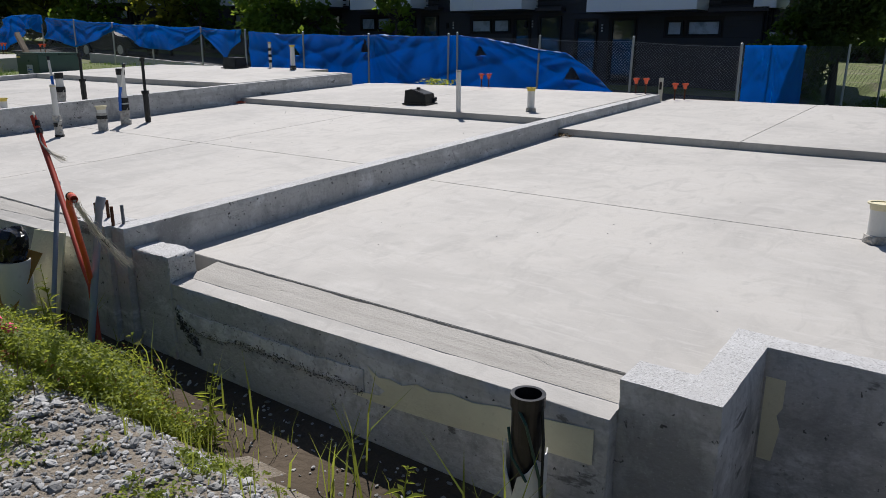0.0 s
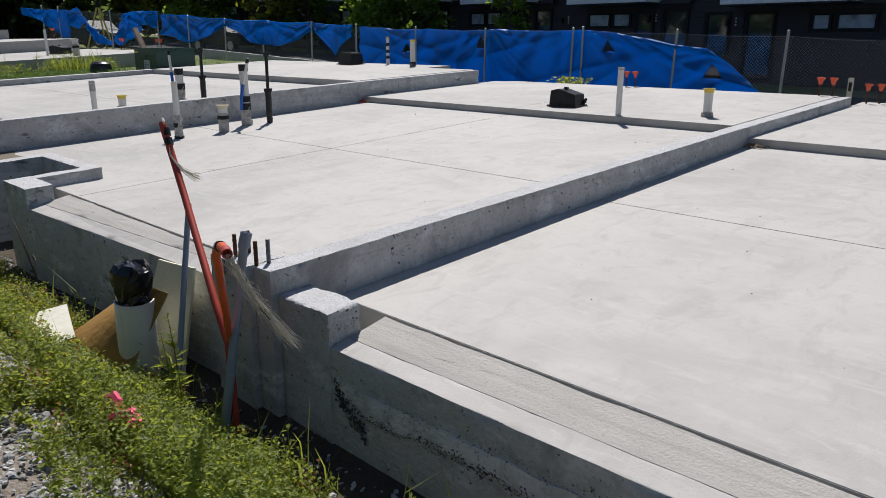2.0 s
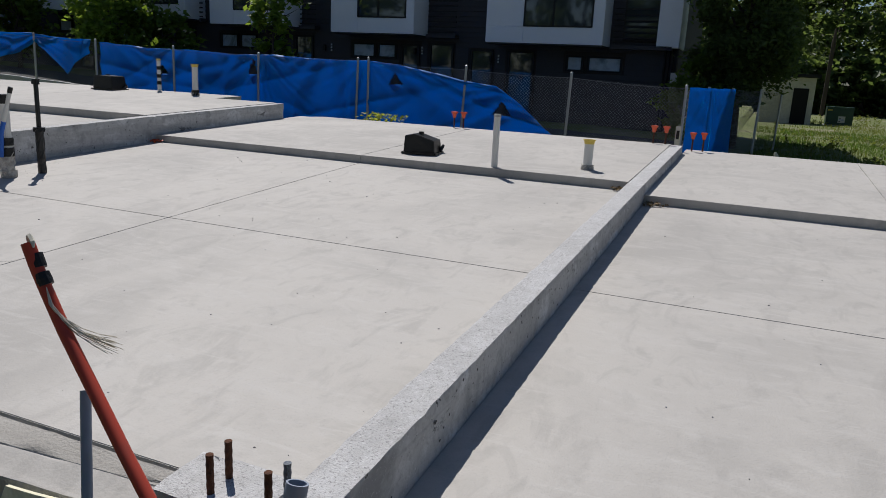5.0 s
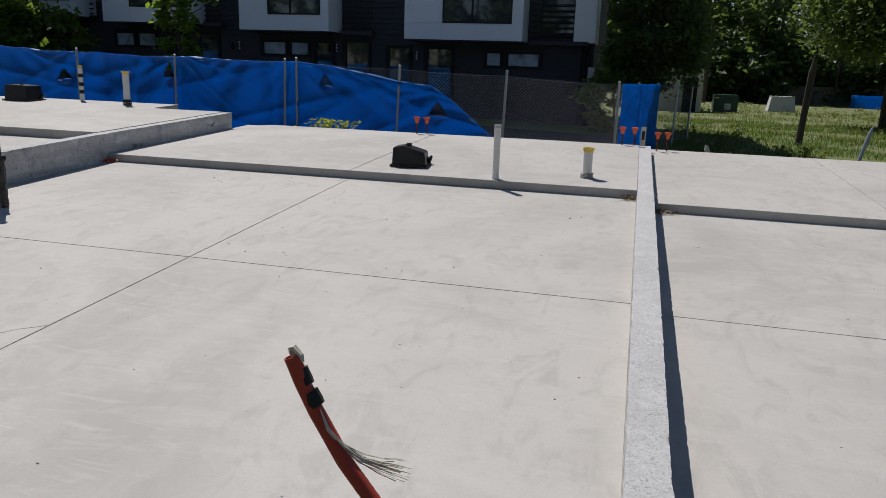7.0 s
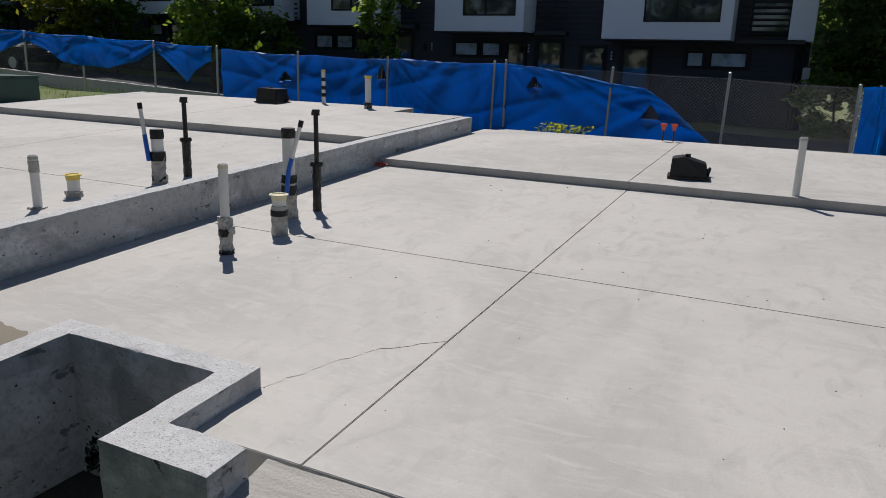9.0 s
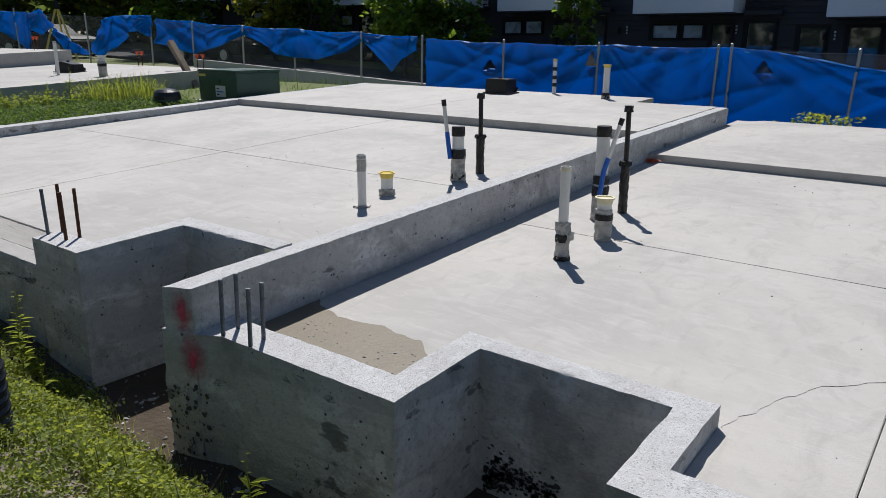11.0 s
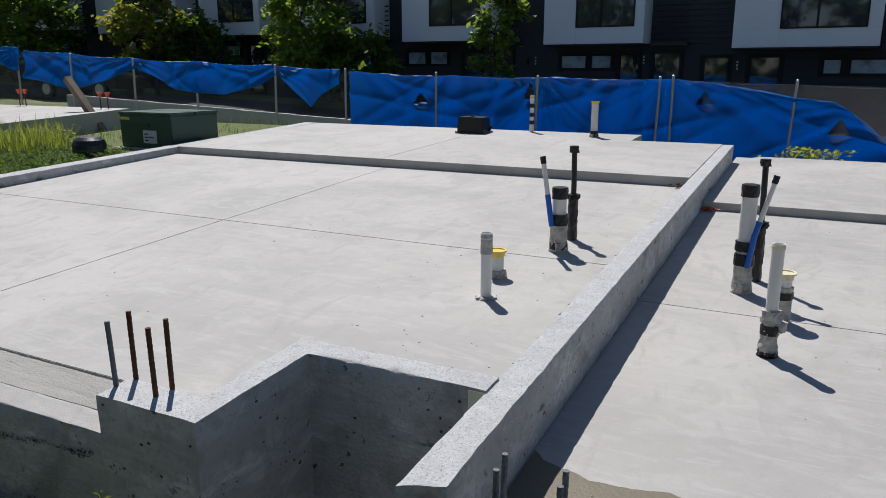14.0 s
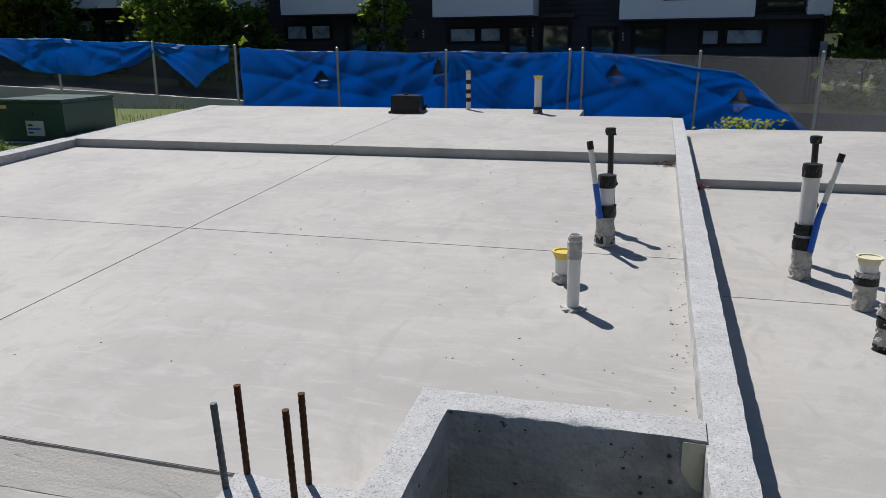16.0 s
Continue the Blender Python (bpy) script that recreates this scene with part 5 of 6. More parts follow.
for x, y, z, h in ((-3.37, 3.27, zr(3.27), 0.22), (-3.23, 3.3, zr(3.3), 0.22), (-0.42, 3.29, zr(3.29), 0.22), (-0.26, 3.3, zr(3.3), 0.22), (0.06, 3.72, RZ + 0.085 + RISE * 3.72, 0.24), (0.2, 3.78, RZ + 0.085 + RISE * 3.78, 0.24),
                   (4.2, 3.8, RZ + 0.085 + RISE * 3.8, 0.24), (-17.75, 2.2, 0.66, 0.3), (-17.6, 2.25, 0.66, 0.3), (-20.4, 2.3, 0.67, 0.32), (-20.2, 2.3, 0.67, 0.32), (-25.0, 1.9, 0.99, 0.35), (-24.8, 1.9, 0.99, 0.35),
                   (-31.0, 1.6, 1.33, 0.4), (-30.8, 1.6, 1.33, 0.4)):
    dowel("upright steel bar with an orange safety cap", (x, y, z), h, RUST, (0, 0), True)

# ---- utility boxes, timber, far pipes ----
def utility_box(label, x0, x1, y0, y1, z0, z1, split=True):
    t = thing("transformer_box", label, "utility box", ((x0 + x1) / 2, (y0 + y1) / 2, z0))
    w, d, h = (x1 - x0) / 2, (y1 - y0) / 2, z1 - z0
    part("cabinet", box(bmesh.new(), -w, w, -d, d, 0, h - 0.045, 0.012), GREENP, t)
    part("lid", box(bmesh.new(), -w - 0.015, w + 0.015, -d - 0.015, -0.006, h - 0.042, h, 0.012), GREENP, t)
    part("lid", box(bmesh.new(), -w - 0.015, w + 0.015, 0.006, d + 0.015, h - 0.042, h, 0.012), GREENP, t)
    part("pad", box(bmesh.new(), -w - 0.1, w + 0.1, -d - 0.1, d + 0.1, -0.2, -0.003, 0.01), CURB, t)
    lab = part("warning_label", box(bmesh.new(), -w * 0.1, w * 0.42, -d - 0.006, -d - 0.002, h * 0.14, h * 0.5), MARK, t, "white warning label with unreadable bars")
    for i in range(3):
        part("bar", box(bmesh.new(), -w * 0.04, w * (0.1 + 0.22 * (i % 2)), -d - 0.009, -d - 0.0065, h * (0.2 + 0.09 * i), h * (0.235 + 0.09 * i)), BTUBE if i == 1 else TAPE, lab)
    part("yellow_tag", box(bmesh.new(), -w * 0.95, -w * 0.6, -d - 0.006, -d - 0.002, h * 0.78, h * 0.86), YCAP, t)
    part("latch", box(bmesh.new(), w * 0.05, w * 0.16, -d - 0.02, -d - 0.002, h * 0.6, h * 0.7, 0.004), GREENP, t)
    return t


utility_box("dark green steel transformer cabinet beside the slab", -14.95, -13.84, 0.3, 1.28, 0.22, 0.77)
utility_box("dark green transformer cabinet in the grassy field", 4.3, 5.7, 41.8, 43.0, -0.85, 0.2)
t = thing("meter_pit_dome", "black domed plastic utility pit in the grass", "utility box", (-14.35, -0.75, ground_z(-14.35, -0.75)))
part("body", tube(bmesh.new(), [(0, 0, -0.05), (0, 0, 0.2), (0, 0, 0.27), (0, 0, 0.31), (0, 0, 0.325)], [0.23, 0.225, 0.205, 0.15, 0.05], 24), BPLAST, t)
part("rim", tube(bmesh.new(), [(0, 0, 0.12), (0, 0, 0.15)], 0.238, 24), GREENP, t)
t = thing("timber_post", "weathered square timber post leaning beside the slab", "post", (-17.1, 1.7, 0.3))
part("timber", prism(rect(-0.07, 0.07, -0.06, 0.06), 0.0, -0.1), WOODG, t)
bm = bmesh.new()
tube(bm, [(0, 0, -0.05), (-0.5, 0.02, 0.5), (-0.95, 0.05, 0.95)], 0.085, 4)
part("leaning_beam", bm, WOODG, t)
t = vent_pipe("white plastic pipe on the far slab", (-19.3, -0.2, 0.54), 0.7, False)
t = drain_stub("taped white stub on the far slab", (-17.9, 0.05, 0.55), 0.42, 0.075, PVC, True)

t = thing("concrete_vault", "pale tapered concrete vault box in the field", "utility box", (9.3, 48.5, -0.95))
bm = prism([(-0.9, -0.6), (0.9, -0.6), (0.9, 0.6), (-0.9, 0.6)], 1.0, 0)
for v in bm.verts:
    if v.co.z > 0.5:
        v.co.x *= 0.8
        v.co.y *= 0.8
part("vault", bm, CURB, t)
part("lid", box(bmesh.new(), -0.74, 0.74, -0.5, 0.5, 1.0, 1.06, 0.02), CURB, t)


def field_post(label, at, h, r, lean, mat):
    z = ground_z(*at)
    t = thing("wooden_post" if mat is BARK else "stake", label, "post", (*at, z - 0.1))
    bm = bmesh.new()
    rnd = random.Random(int(at[0] * 10))
    tube(bm, [(lean * k * h, 0, (h + 0.1) * k) for k in (0, 0.3, 0.6, 0.85, 1)], [r * rnd.uniform(0.9, 1.1) for _ in range(4)] + [r * 0.45], 9)
    part("shaft", bm, mat, t)
    return t


field_post("dark weathered wooden post standing in the grass", (4.6, 17.4), 2.6, 0.1, 0.05, BARK)
field_post("thin dark post at the far side of the field", (5.3, 62.0), 7.0, 0.16, 0.01, BARK)
field_post("tall slender dark pole before the woods", (17.5, 70.0), 9.0, 0.12, 0.02, BARK)
field_post("pale bent offcut stuck in the ground", (1.42, 9.6), 0.5, 0.05, -0.35, WSHEET)
field_post("short grey stake behind the slab", (1.75, 9.8), 0.35, 0.05, 0.1, WOODG)
field_post("grey leaning marker stake in the grass", (5.2, 13.2), 0.85, 0.05, 0.25, GREYC)
field_post("white marker pipe in the field", (10.6, 29.0), 0.7, 0.09, 0.0, PVC)
t = thing("survey_stake", "white wooden survey stake with marks at the slab corner", "stake", (-0.14, 3.62, ground_z(-0.14, 3.62)))
part("lath", box(bmesh.new(), -0.035, 0.035, -0.008, 0.008, -0.1, 1.2, 0.003), WSHEET, t)
part("mark", box(bmesh.new(), -0.02, 0.02, -0.0125, -0.0085, 1.02, 1.14), TAPE, t)
tarp("far blue tarpaulin fence before the woods", 18.0, 44.0, lambda x: 0.1, lambda x: -1.3, (), 29, 0, lambda s: (s, 66 + (s - 18) * 0.15), 0.1, 60, 4)
t = thing("shed", "pale grey shed seen past the trees", "shed", (3.2, 40.0, ground_z(3.2, 40.0)))
part("wall", box(bmesh.new(), -2.6, 0.2, 0, 3, -0.2, 2.6), WSHEET, t)
part("roof", box(bmesh.new(), -2.8, 0.4, -0.2, 3.2, 2.62, 2.8), BLACK, t)
part("door", box(bmesh.new(), -0.9, -0.1, -0.04, -0.003, 0, 2.0), DARKIN, t)
bm = bmesh.new()
for i in range(40):
    box(bm, -14 + i * 1.0, -13.03 + i * 1.0, 72, 72.06, -1.4, 0.7)
tagged(part("timber_fence", bm, WOODG), "weathered board fence at the field edge", "fence", "", "stuff")

# ---- things along the front wall ----
def conduit(name, label, pts, r, mat, cap=None):
    t = thing(name, label, "conduit", (0, 0, 0))
    part("tube", tube(bmesh.new(), pts, r, 14, (r[-1] if isinstance(r, list) else r) * 0.8), mat, t, "", True).data.set_sharp_from_angle(angle=radians(40))
    return t


def frayed(parent, start, ways, r, seed, spread, strands=26, curl=0.0):
    rnd = random.Random(seed)
    bm = bmesh.new()
    for _ in range(strands):
        p = Vector(start)
        pts = [p.copy()]
        off = Vector((rnd.gauss(0, 1), rnd.gauss(0, 1), rnd.gauss(0, 1))) * spread
        for i, w in enumerate(ways):
            k = (i + 1) / len(ways)
            kink = Vector((rnd.gauss(0, 1), rnd.gauss(0, 1), rnd.gauss(0, 1))) * curl
            pts.append(Vector(w) + off * (0.12 + k * k) + kink)
        tube(bm, pts, r * rnd.uniform(0.6, 1.2), 4)
    return tagged(part("frayed_cord", bm, CORD, parent, "frayed pale pull cord"), kind="stuff")


def curve(a, b, c, n=8):
    a, b, c = Vector(a), Vector(b), Vector(c)
    return [a.lerp(b, k / n).lerp(b.lerp(c, k / n), k / n) for k in range(n + 1)]


t = conduit("tall_conduit", "tall leaning red conduit with taped tip and frayed cord", [(0.02, -5.93, -1.05), (-0.05, -5.9, -0.5), (-0.19, -5.872, -0.35), (-0.37, -5.82, -0.2), (-0.56, -5.765, -0.05), (-0.725, -5.72, 0.1), (-0.855, -5.69, 0.23), (-0.932, -5.68, 0.345), (-0.967, -5.68, 0.415), (-0.992, -5.68, 0.475)], 0.0195, REDC)
part("tape", tube(bmesh.new(), [(-0.978, -5.672, 0.441), (-0.965, -5.674, 0.415), (-0.958, -5.675, 0.403)], [0.0225, 0.0232, 0.022], 14), TAPE, t)
part("lower_tape", tube(bmesh.new(), [(-0.95, -5.676, 0.389), (-0.938, -5.677, 0.368), (-0.931, -5.677, 0.356)], [0.0223, 0.0234, 0.0222], 14), TAPE, t)
part("paper_tag", tube(bmesh.new(), [(-0.992, -5.672, 0.47), (-0.998, -5.672, 0.49), (-0.985, -5.678, 0.497), (-0.965, -5.684, 0.482), (-0.958, -5.688, 0.468)], [0.007, 0.008, 0.008, 0.007, 0.003], 5), WSHEET, t, "curled white paper tag")
frayed(t, (-0.916, -5.69, 0.355), [(-0.892, -5.7, 0.312), (-0.858, -5.69, 0.268), (-0.818, -5.672, 0.232), (-0.775, -5.65, 0.208), (-0.735, -5.63, 0.192)], 0.001, 3, 0.01, 34, 0.0015)
t = conduit("bent_conduit", "bright orange conduit bent over with frayed cord", [(-0.1, -5.87, -1.05), (-0.07, -5.885, -0.5), (0.14, -6.0, -0.28), (0.36, -6.13, -0.07), (0.5, -6.21, 0.07), (0.6, -6.27, 0.155), (0.67, -6.3, 0.2), (0.74, -6.33, 0.232), (0.8, -6.35, 0.245), (0.863, -6.37, 0.24)], 0.0165, ORC)
part("tape", tube(bmesh.new(), [(0.745, -6.332, 0.233), (0.775, -6.342, 0.24)], 0.0195, 12), TAPE, t)
part("mouth", tube(bmesh.new(), [(0.835, -6.361, 0.243), (0.868, -6.372, 0.239)], 0.0185, 16, 0.014), REDC, t)
way = [(0.865, -6.362, 0.215), (0.868, -6.345, 0.175), (0.865, -6.32, 0.13), (0.868, -6.295, 0.085), (0.875, -6.27, 0.04), (0.88, -6.245, 0.0), (0.89, -6.22, -0.045), (0.9, -6.195, -0.085), (0.92, -6.17, -0.12)]
frayed(t, (0.86, -6.37, 0.235), way, 0.0008, 5, 0.014, 60, 0.004)
frayed(t, (0.86, -6.37, 0.235), way[:6], 0.0007, 15, 0.012, 40, 0.009)
part("cord_tape", tube(bmesh.new(), [(0.876, -6.265, 0.03), (0.884, -6.235, -0.02)], [0.01, 0.007], 10), TAPE, t)
conduit("grey_conduit", "slim grey plastic conduit standing at the wall", [(-0.54, -5.97, -1.0), (-0.602, -5.902, -0.769), (-0.846, -5.642, 0.03)], 0.016, GREYC)
conduit("grey_conduit", "grey plastic conduit with a belled top", [(-0.02, -5.99, -1.0), (0.024, -5.825, -0.02), (0.024, -5.823, -0.01), (0.026, -5.803, 0.055)], [0.022, 0.022, 0.028, 0.028], GREYC)

t = thing("bagged_drain", "white drain pipe with a black bag tied over its top", "pipe", (-0.86, -6.0, -1.0))
part("pipe", tube(bmesh.new(), [(-0.03, 0, 0), (0, 0, 0.55)], 0.104, 28, 0.096), PVC, t)
rnd = random.Random(8)
bm = bmesh.new()
rings = []
for j, (z, r) in enumerate(((0.545, 0.085), (0.56, 0.088), (0.59, 0.088), (0.63, 0.1), (0.68, 0.103), (0.72, 0.104), (0.755, 0.075), (0.765, 0.02))):
    rings.append([bm.verts.new(((r + rnd.uniform(-1, 1) * 0.014) * math.cos(k * math.tau / 22) - 0.005, (r + rnd.uniform(-1, 1) * 0.014) * math.sin(k * math.tau / 22), z + rnd.uniform(-0.012, 0.012))) for k in range(22)])
for a, b in zip(rings, rings[1:]):
    for k in range(22):
        bm.faces.new((a[k], a[(k + 1) % 22], b[(k + 1) % 22], b[k]))
bm.faces.new(rings[-1])
part("bag", bm, BAGM, t, "crumpled black plastic bag")


def corrugated(label, at, r, h, open_top=True):
    t = thing("corrugated_pipe", label, "pipe", at)
    pts, rs = [], []
    z = 0.0
    k = 0
    while z < h - 0.05:
        pts.append((0, 0, z))
        rs.append(r if k % 4 in (1, 2) else r * 0.93)
        z += 0.011
        k += 1
    pts += [(0, 0, h - 0.04), (0, 0, h)]
    rs += [r * 0.96, r * 0.96]
    part("pipe", tube(bmesh.new(), pts, rs, 40, r * 0.87, True, h * 0.8), BPLAST, t)
    bm = bmesh.new()
    prof = [(r * 0.955, h - 0.012), (r * 0.985, h - 0.008), (r * 0.99, h + 0.004), (r * 0.96, h + 0.011), (r * 0.9, h + 0.01), (r * 0.865, h + 0.004), (r * 0.86, h - 0.012)]
    rings = [[bm.verts.new((q * math.cos(k * math.tau / 48), q * math.sin(k * math.tau / 48), z)) for q, z in prof] for k in range(48)]
    for a, b in zip(rings, rings[1:] + rings[:1]):
        for k in range(len(prof) - 1):
            bm.faces.new((a[k], b[k], b[k + 1], a[k + 1]))
    part("rim", bm, BPLAST, t, "smooth rounded rim", True)
    return t


corrugated("wide black corrugated pipe standing open in the weeds", (-5.92, -6.98, -0.42), 0.152, 0.54)
t = thing("broken_drain", "black pipe in a broken white drain sleeve", "pipe", (3.03, -5.8, -1.1))
part("inner_pipe", tube(bmesh.new(), [(0, 0, 0), (0, 0, 0.735)], 0.062, 26, 0.052), BPLAST, t)
part("rim", tube(bmesh.new(), [(0, 0, 0.715), (0, 0, 0.765)], 0.068, 26, 0.053, True, 0.3), BPLAST, t)
bm = bmesh.new()
rings = [[], []]
rnd = random.Random(4)
for k in range(26):
    th = k * math.tau / 26
    hh = 0.5 + 0.05 * math.sin(th * 2 + 1) + rnd.uniform(-0.025, 0.025) - (0.09 if 15 < k < 20 else 0)
    rings[0].append(bm.verts.new((0.082 * math.cos(th), 0.082 * math.sin(th), 0)))
    rings[1].append(bm.verts.new((0.084 * math.cos(th), 0.084 * math.sin(th), hh)))
for k in range(26):
    bm.faces.new((rings[0][k], rings[0][(k + 1) % 26], rings[1][(k + 1) % 26], rings[1][k]))
sl = part("sleeve", bm, PVC, t, "broken white plastic sleeve")
sl.modifiers.new("thick", 'SOLIDIFY').thickness = 0.006
for k, (mat, pts) in enumerate(((GREENP, [(-0.03, -0.05, 0.74), (0.04, -0.08, 0.68), (0.09, -0.05, 0.45), (0.1, -0.03, 0.2), (0.12, -0.02, 0)]), (TAPE, [(0.06, 0.0, 0.75), (0.09, -0.03, 0.6), (0.1, -0.05, 0.4), (0.1, 0, 0.2)]),
                                (YCAP, [(0.1, -0.03, 0.36), (0.13, -0.03, 0.28), (0.12, -0.02, 0.15), (0.15, 0, 0)]), (GREENP, [(-0.06, -0.04, 0.62), (-0.02, -0.075, 0.52), (0.05, -0.08, 0.44)]))):
    part("cable", tube(bmesh.new(), pts, 0.006 if k != 2 else 0.01, 8), mat, t)


def sheet(name, label, corners, mat, bend=0.06, thick=0.008, cat="sheet"):
    """A stiff board given by four corners, slightly bowed."""
    a, b, c, d = [Vector(p) for p in corners]
    n = (b - a).cross(d - a).normalized()
    bm = bmesh.new()
    N = 8
    g = [[bm.verts.new(a.lerp(b, i / N).lerp(d.lerp(c, i / N), j / N) + n * bend * math.sin(math.pi * i / N)) for i in range(N + 1)] for j in range(N + 1)]
    for j in range(N):
        for i in range(N):
            bm.faces.new((g[j][i], g[j][i + 1], g[j + 1][i + 1], g[j + 1][i]))
    ob = tagged(part(name, bm, mat), label, cat)
    ob.modifiers.new("thick", 'SOLIDIFY').thickness = thick
    return ob


sheet("board", "brown stained board slumped against the weeds", [(-1.6, -6.38, -0.95), (-0.8, -6.2, -0.98), (-0.75, -5.86, -0.42), (-1.1, -5.86, -0.45)], BROWNS, 0.05)
sheet("board", "off-white warped board lying on the bank", [(-1.85, -6.3, -0.73), (-1.2, -6.42, -0.72), (-1.25, -6.2, -0.72), (-1.8, -6.05, -0.7)], WSHEET, 0.03)
sheet("foam_board", "cream foam board leaning on the front wall", [(-1.35, -5.84, -1.0), (-0.78, -5.82, -1.0), (-0.74, -5.7, -0.31), (-1.15, -5.715, -0.34)], FOAM, 0.01, 0.015)
t = thing("grey_block", "small grey concrete block half sunk in weeds", "block", (1.18, -6.33, ground_z(1.18, -6.33) + 0.0), 20)
part("block", box(bmesh.new(), -0.05, 0.05, -0.04, 0.04, -0.05, 0.12, 0.006), CURB, t)
bm = bmesh.new()
rnd = random.Random(12)
pts = [(0.14 + k * 0.03, -6.56 + 0.03 * math.sin(k), ground_z(0.14 + k * 0.03, -6.56) + 0.2 + 0.02 * math.sin(k * 1.3)) for k in range(12)]
tube(bm, pts, [0.008 + 0.012 * abs(math.sin(k * 1.1)) for k in range(12)], 5)
for k in range(5):
    bmesh.ops.create_icosphere(bm, subdivisions=1, radius=0.026, matrix=Matrix.Translation((0.34 + rnd.uniform(-.08, .08), -6.54 + rnd.uniform(-.03, .03), ground_z(0.34, -6.54) + 0.21 + rnd.uniform(-.015, .015))) @ Matrix.Diagonal((1.2, 0.6, 0.5, 1)))
tagged(part("flagging_tape", bm, PINK), "crumpled bright pink flagging tape on the weeds", "tape")
bm = tube(bmesh.new(), curve((-2.6, -5.95, -0.85), (-2.7, -6.0, -0.45), (-2.95, -5.98, -0.35)), [0.012 - 0.001 * k for k in range(9)], 6)
tube(bm, curve((-2.65, -5.96, -0.6), (-2.55, -6.0, -0.5), (-2.4, -6.02, -0.55)), 0.005, 5)
tagged(part("dead_branch", bm, BARK), "bare dead branch leaning on the front wall", "branch")


# ---- marks on the concrete ----
def patch(name, label, outline, mat, axis_y, thick=0.004, cat="patch"):
    bm = bmesh.new()
    yf = axis_y if callable(axis_y) else (lambda x: axis_y)
    a = [bm.verts.new((x, yf(x) - thick, z)) for x, z in outline]
    b = [bm.verts.new((x, yf(x), z)) for x, z in outline]
    bm.faces.new(a)
    for i in range(len(a)):
        k = (i + 1) % len(a)
        bm.faces.new((a[i], b[i], b[k], a[k]))
    bm.normal_update()
    bmesh.ops.triangulate(bm, faces=bm.faces[:])
    return tagged(part(name, bm, mat), label, cat)


patch("foam_patch", "torn cream foam strip stuck to the front wall", [(1.99, -0.59), (2.06, -0.635), (2.13, -0.62), (2.21, -0.635), (2.3, -0.6), (2.38, -0.615), (2.5, -0.59), (2.62, -0.6), (2.75, -0.575), (2.9, -0.57), (3.2, -0.54), (3.2, -0.70),
      (3.0, -0.71), (2.8, -0.73), (2.5, -0.755), (2.3, -0.765), (2.05, -0.775), (1.88, -0.77), (1.95, -0.745), (2.06, -0.73), (2.1, -0.695), (2.04, -0.67)], FOAM, lambda x: lerp(-5.61, -5.555, (x - 0.37) / 2.89) - 0.004)
patch("foam_patch", "strip of cream foam in the wall recess", [(3.67, -0.43), (3.75, -0.43), (3.75, -0.56), (3.73, -0.6), (3.75, -0.66), (3.73, -0.82), (3.67, -0.82)], FOAM, -4.872)
patch("foam_patch", "scrap of cream foam in the wall recess", [(-6.31, 0.07), (-6.235, 0.07), (-6.235, -0.12), (-6.27, -0.1), (-6.31, -0.04)], FOAM, -5.202)


def honeycomb(label, line, wall_y, spread, count, size, seed):
    """Clusters of small dark pits left in the cast face along a wandering line of (x, z)."""
    rnd = random.Random(seed)
    bm = bmesh.new()
    for _ in range(int(count * 2.2)):
        x = rnd.uniform(line[0][0], line[-1][0])
        dense = 0.5 + 0.5 * noise.noise((x * 5, seed, 0))
        z = knots(x, line) + rnd.gauss(0, spread * (0.35 + dense)) + 0.02 * noise.noise((x * 9, seed, 2))
        r = 0.5 * size * rnd.uniform(0.3, 1.0) ** 2 * (0.4 + dense)
        ring = []
        for k in range(6):
            th, q = k * math.tau / 6, r * rnd.uniform(0.5, 1.3)
            px, pz = x + math.cos(th) * q * 1.4, z + math.sin(th) * q
            ring.append(bm.verts.new((px, wall_y(px) - 0.0095, pz)))
        bm.faces.new(ring)
    return tagged(part("honeycombing", bm, PITS), label, "pits", "", "stuff")


def WR(x): return lerp(-5.61, -5.555, (x - 0.37) / 2.89)
def WL(x): return lerp(-5.97, -5.88, (x + 13.42) / 5.68)


rnd = random.Random(6)
line = [(0.42, -0.62), (0.6, -0.64), (0.9, -0.63), (1.2, -0.63), (1.5, -0.63), (1.75, -0.63), (1.96, -0.62)]
low = [(0.42, -0.69), (0.53, -0.73), (0.72, -0.76), (0.99, -0.72), (1.31, -0.725), (1.56, -0.73), (1.76, -0.73), (1.96, -0.745)]
rag = [lerp(0.42, 1.96, k / 46) for k in range(47)]
patch("lime_bloom", "pale rough band of lime bloom on the front wall", [(x, knots(x, line) + 0.022 * noise.noise((x * 6, 1, 0)) + 0.012 * noise.noise((x * 21, 1, 0))) for x in rag] + [(x, knots(x, low) + 0.02 * noise.noise((x * 8, 5, 0)) + 0.012 * noise.noise((x * 23, 5, 0))) for x in rag[::-1]], EFFL, WR, 0.008, "stain")
honeycomb("dark pitted seam along the front wall", low, WR, 0.016, 420, 0.012, 1)
honeycomb("dark pitted cluster high on the front wall", [(0.75, -0.62), (1.3, -0.61), (1.9, -0.6)], WR, 0.02, 130, 0.009, 2)
honeycomb("dark pitted hollow low on the front wall", [(0.4, -0.68), (0.5, -0.76), (0.62, -0.85)], WR, 0.03, 150, 0.02, 3)
honeycomb("dark pitted seam on the far front wall", [(-8.6, -0.35), (-8.32, -0.31), (-8.08, -0.29), (-7.82, -0.28)], WL, 0.012, 170, 0.013, 4)
honeycomb("dark pitted patches low on the far front wall", [(-10.5, -0.6), (-9.0, -0.62), (-7.9, -0.74)], WL, 0.07, 260, 0.014, 5)
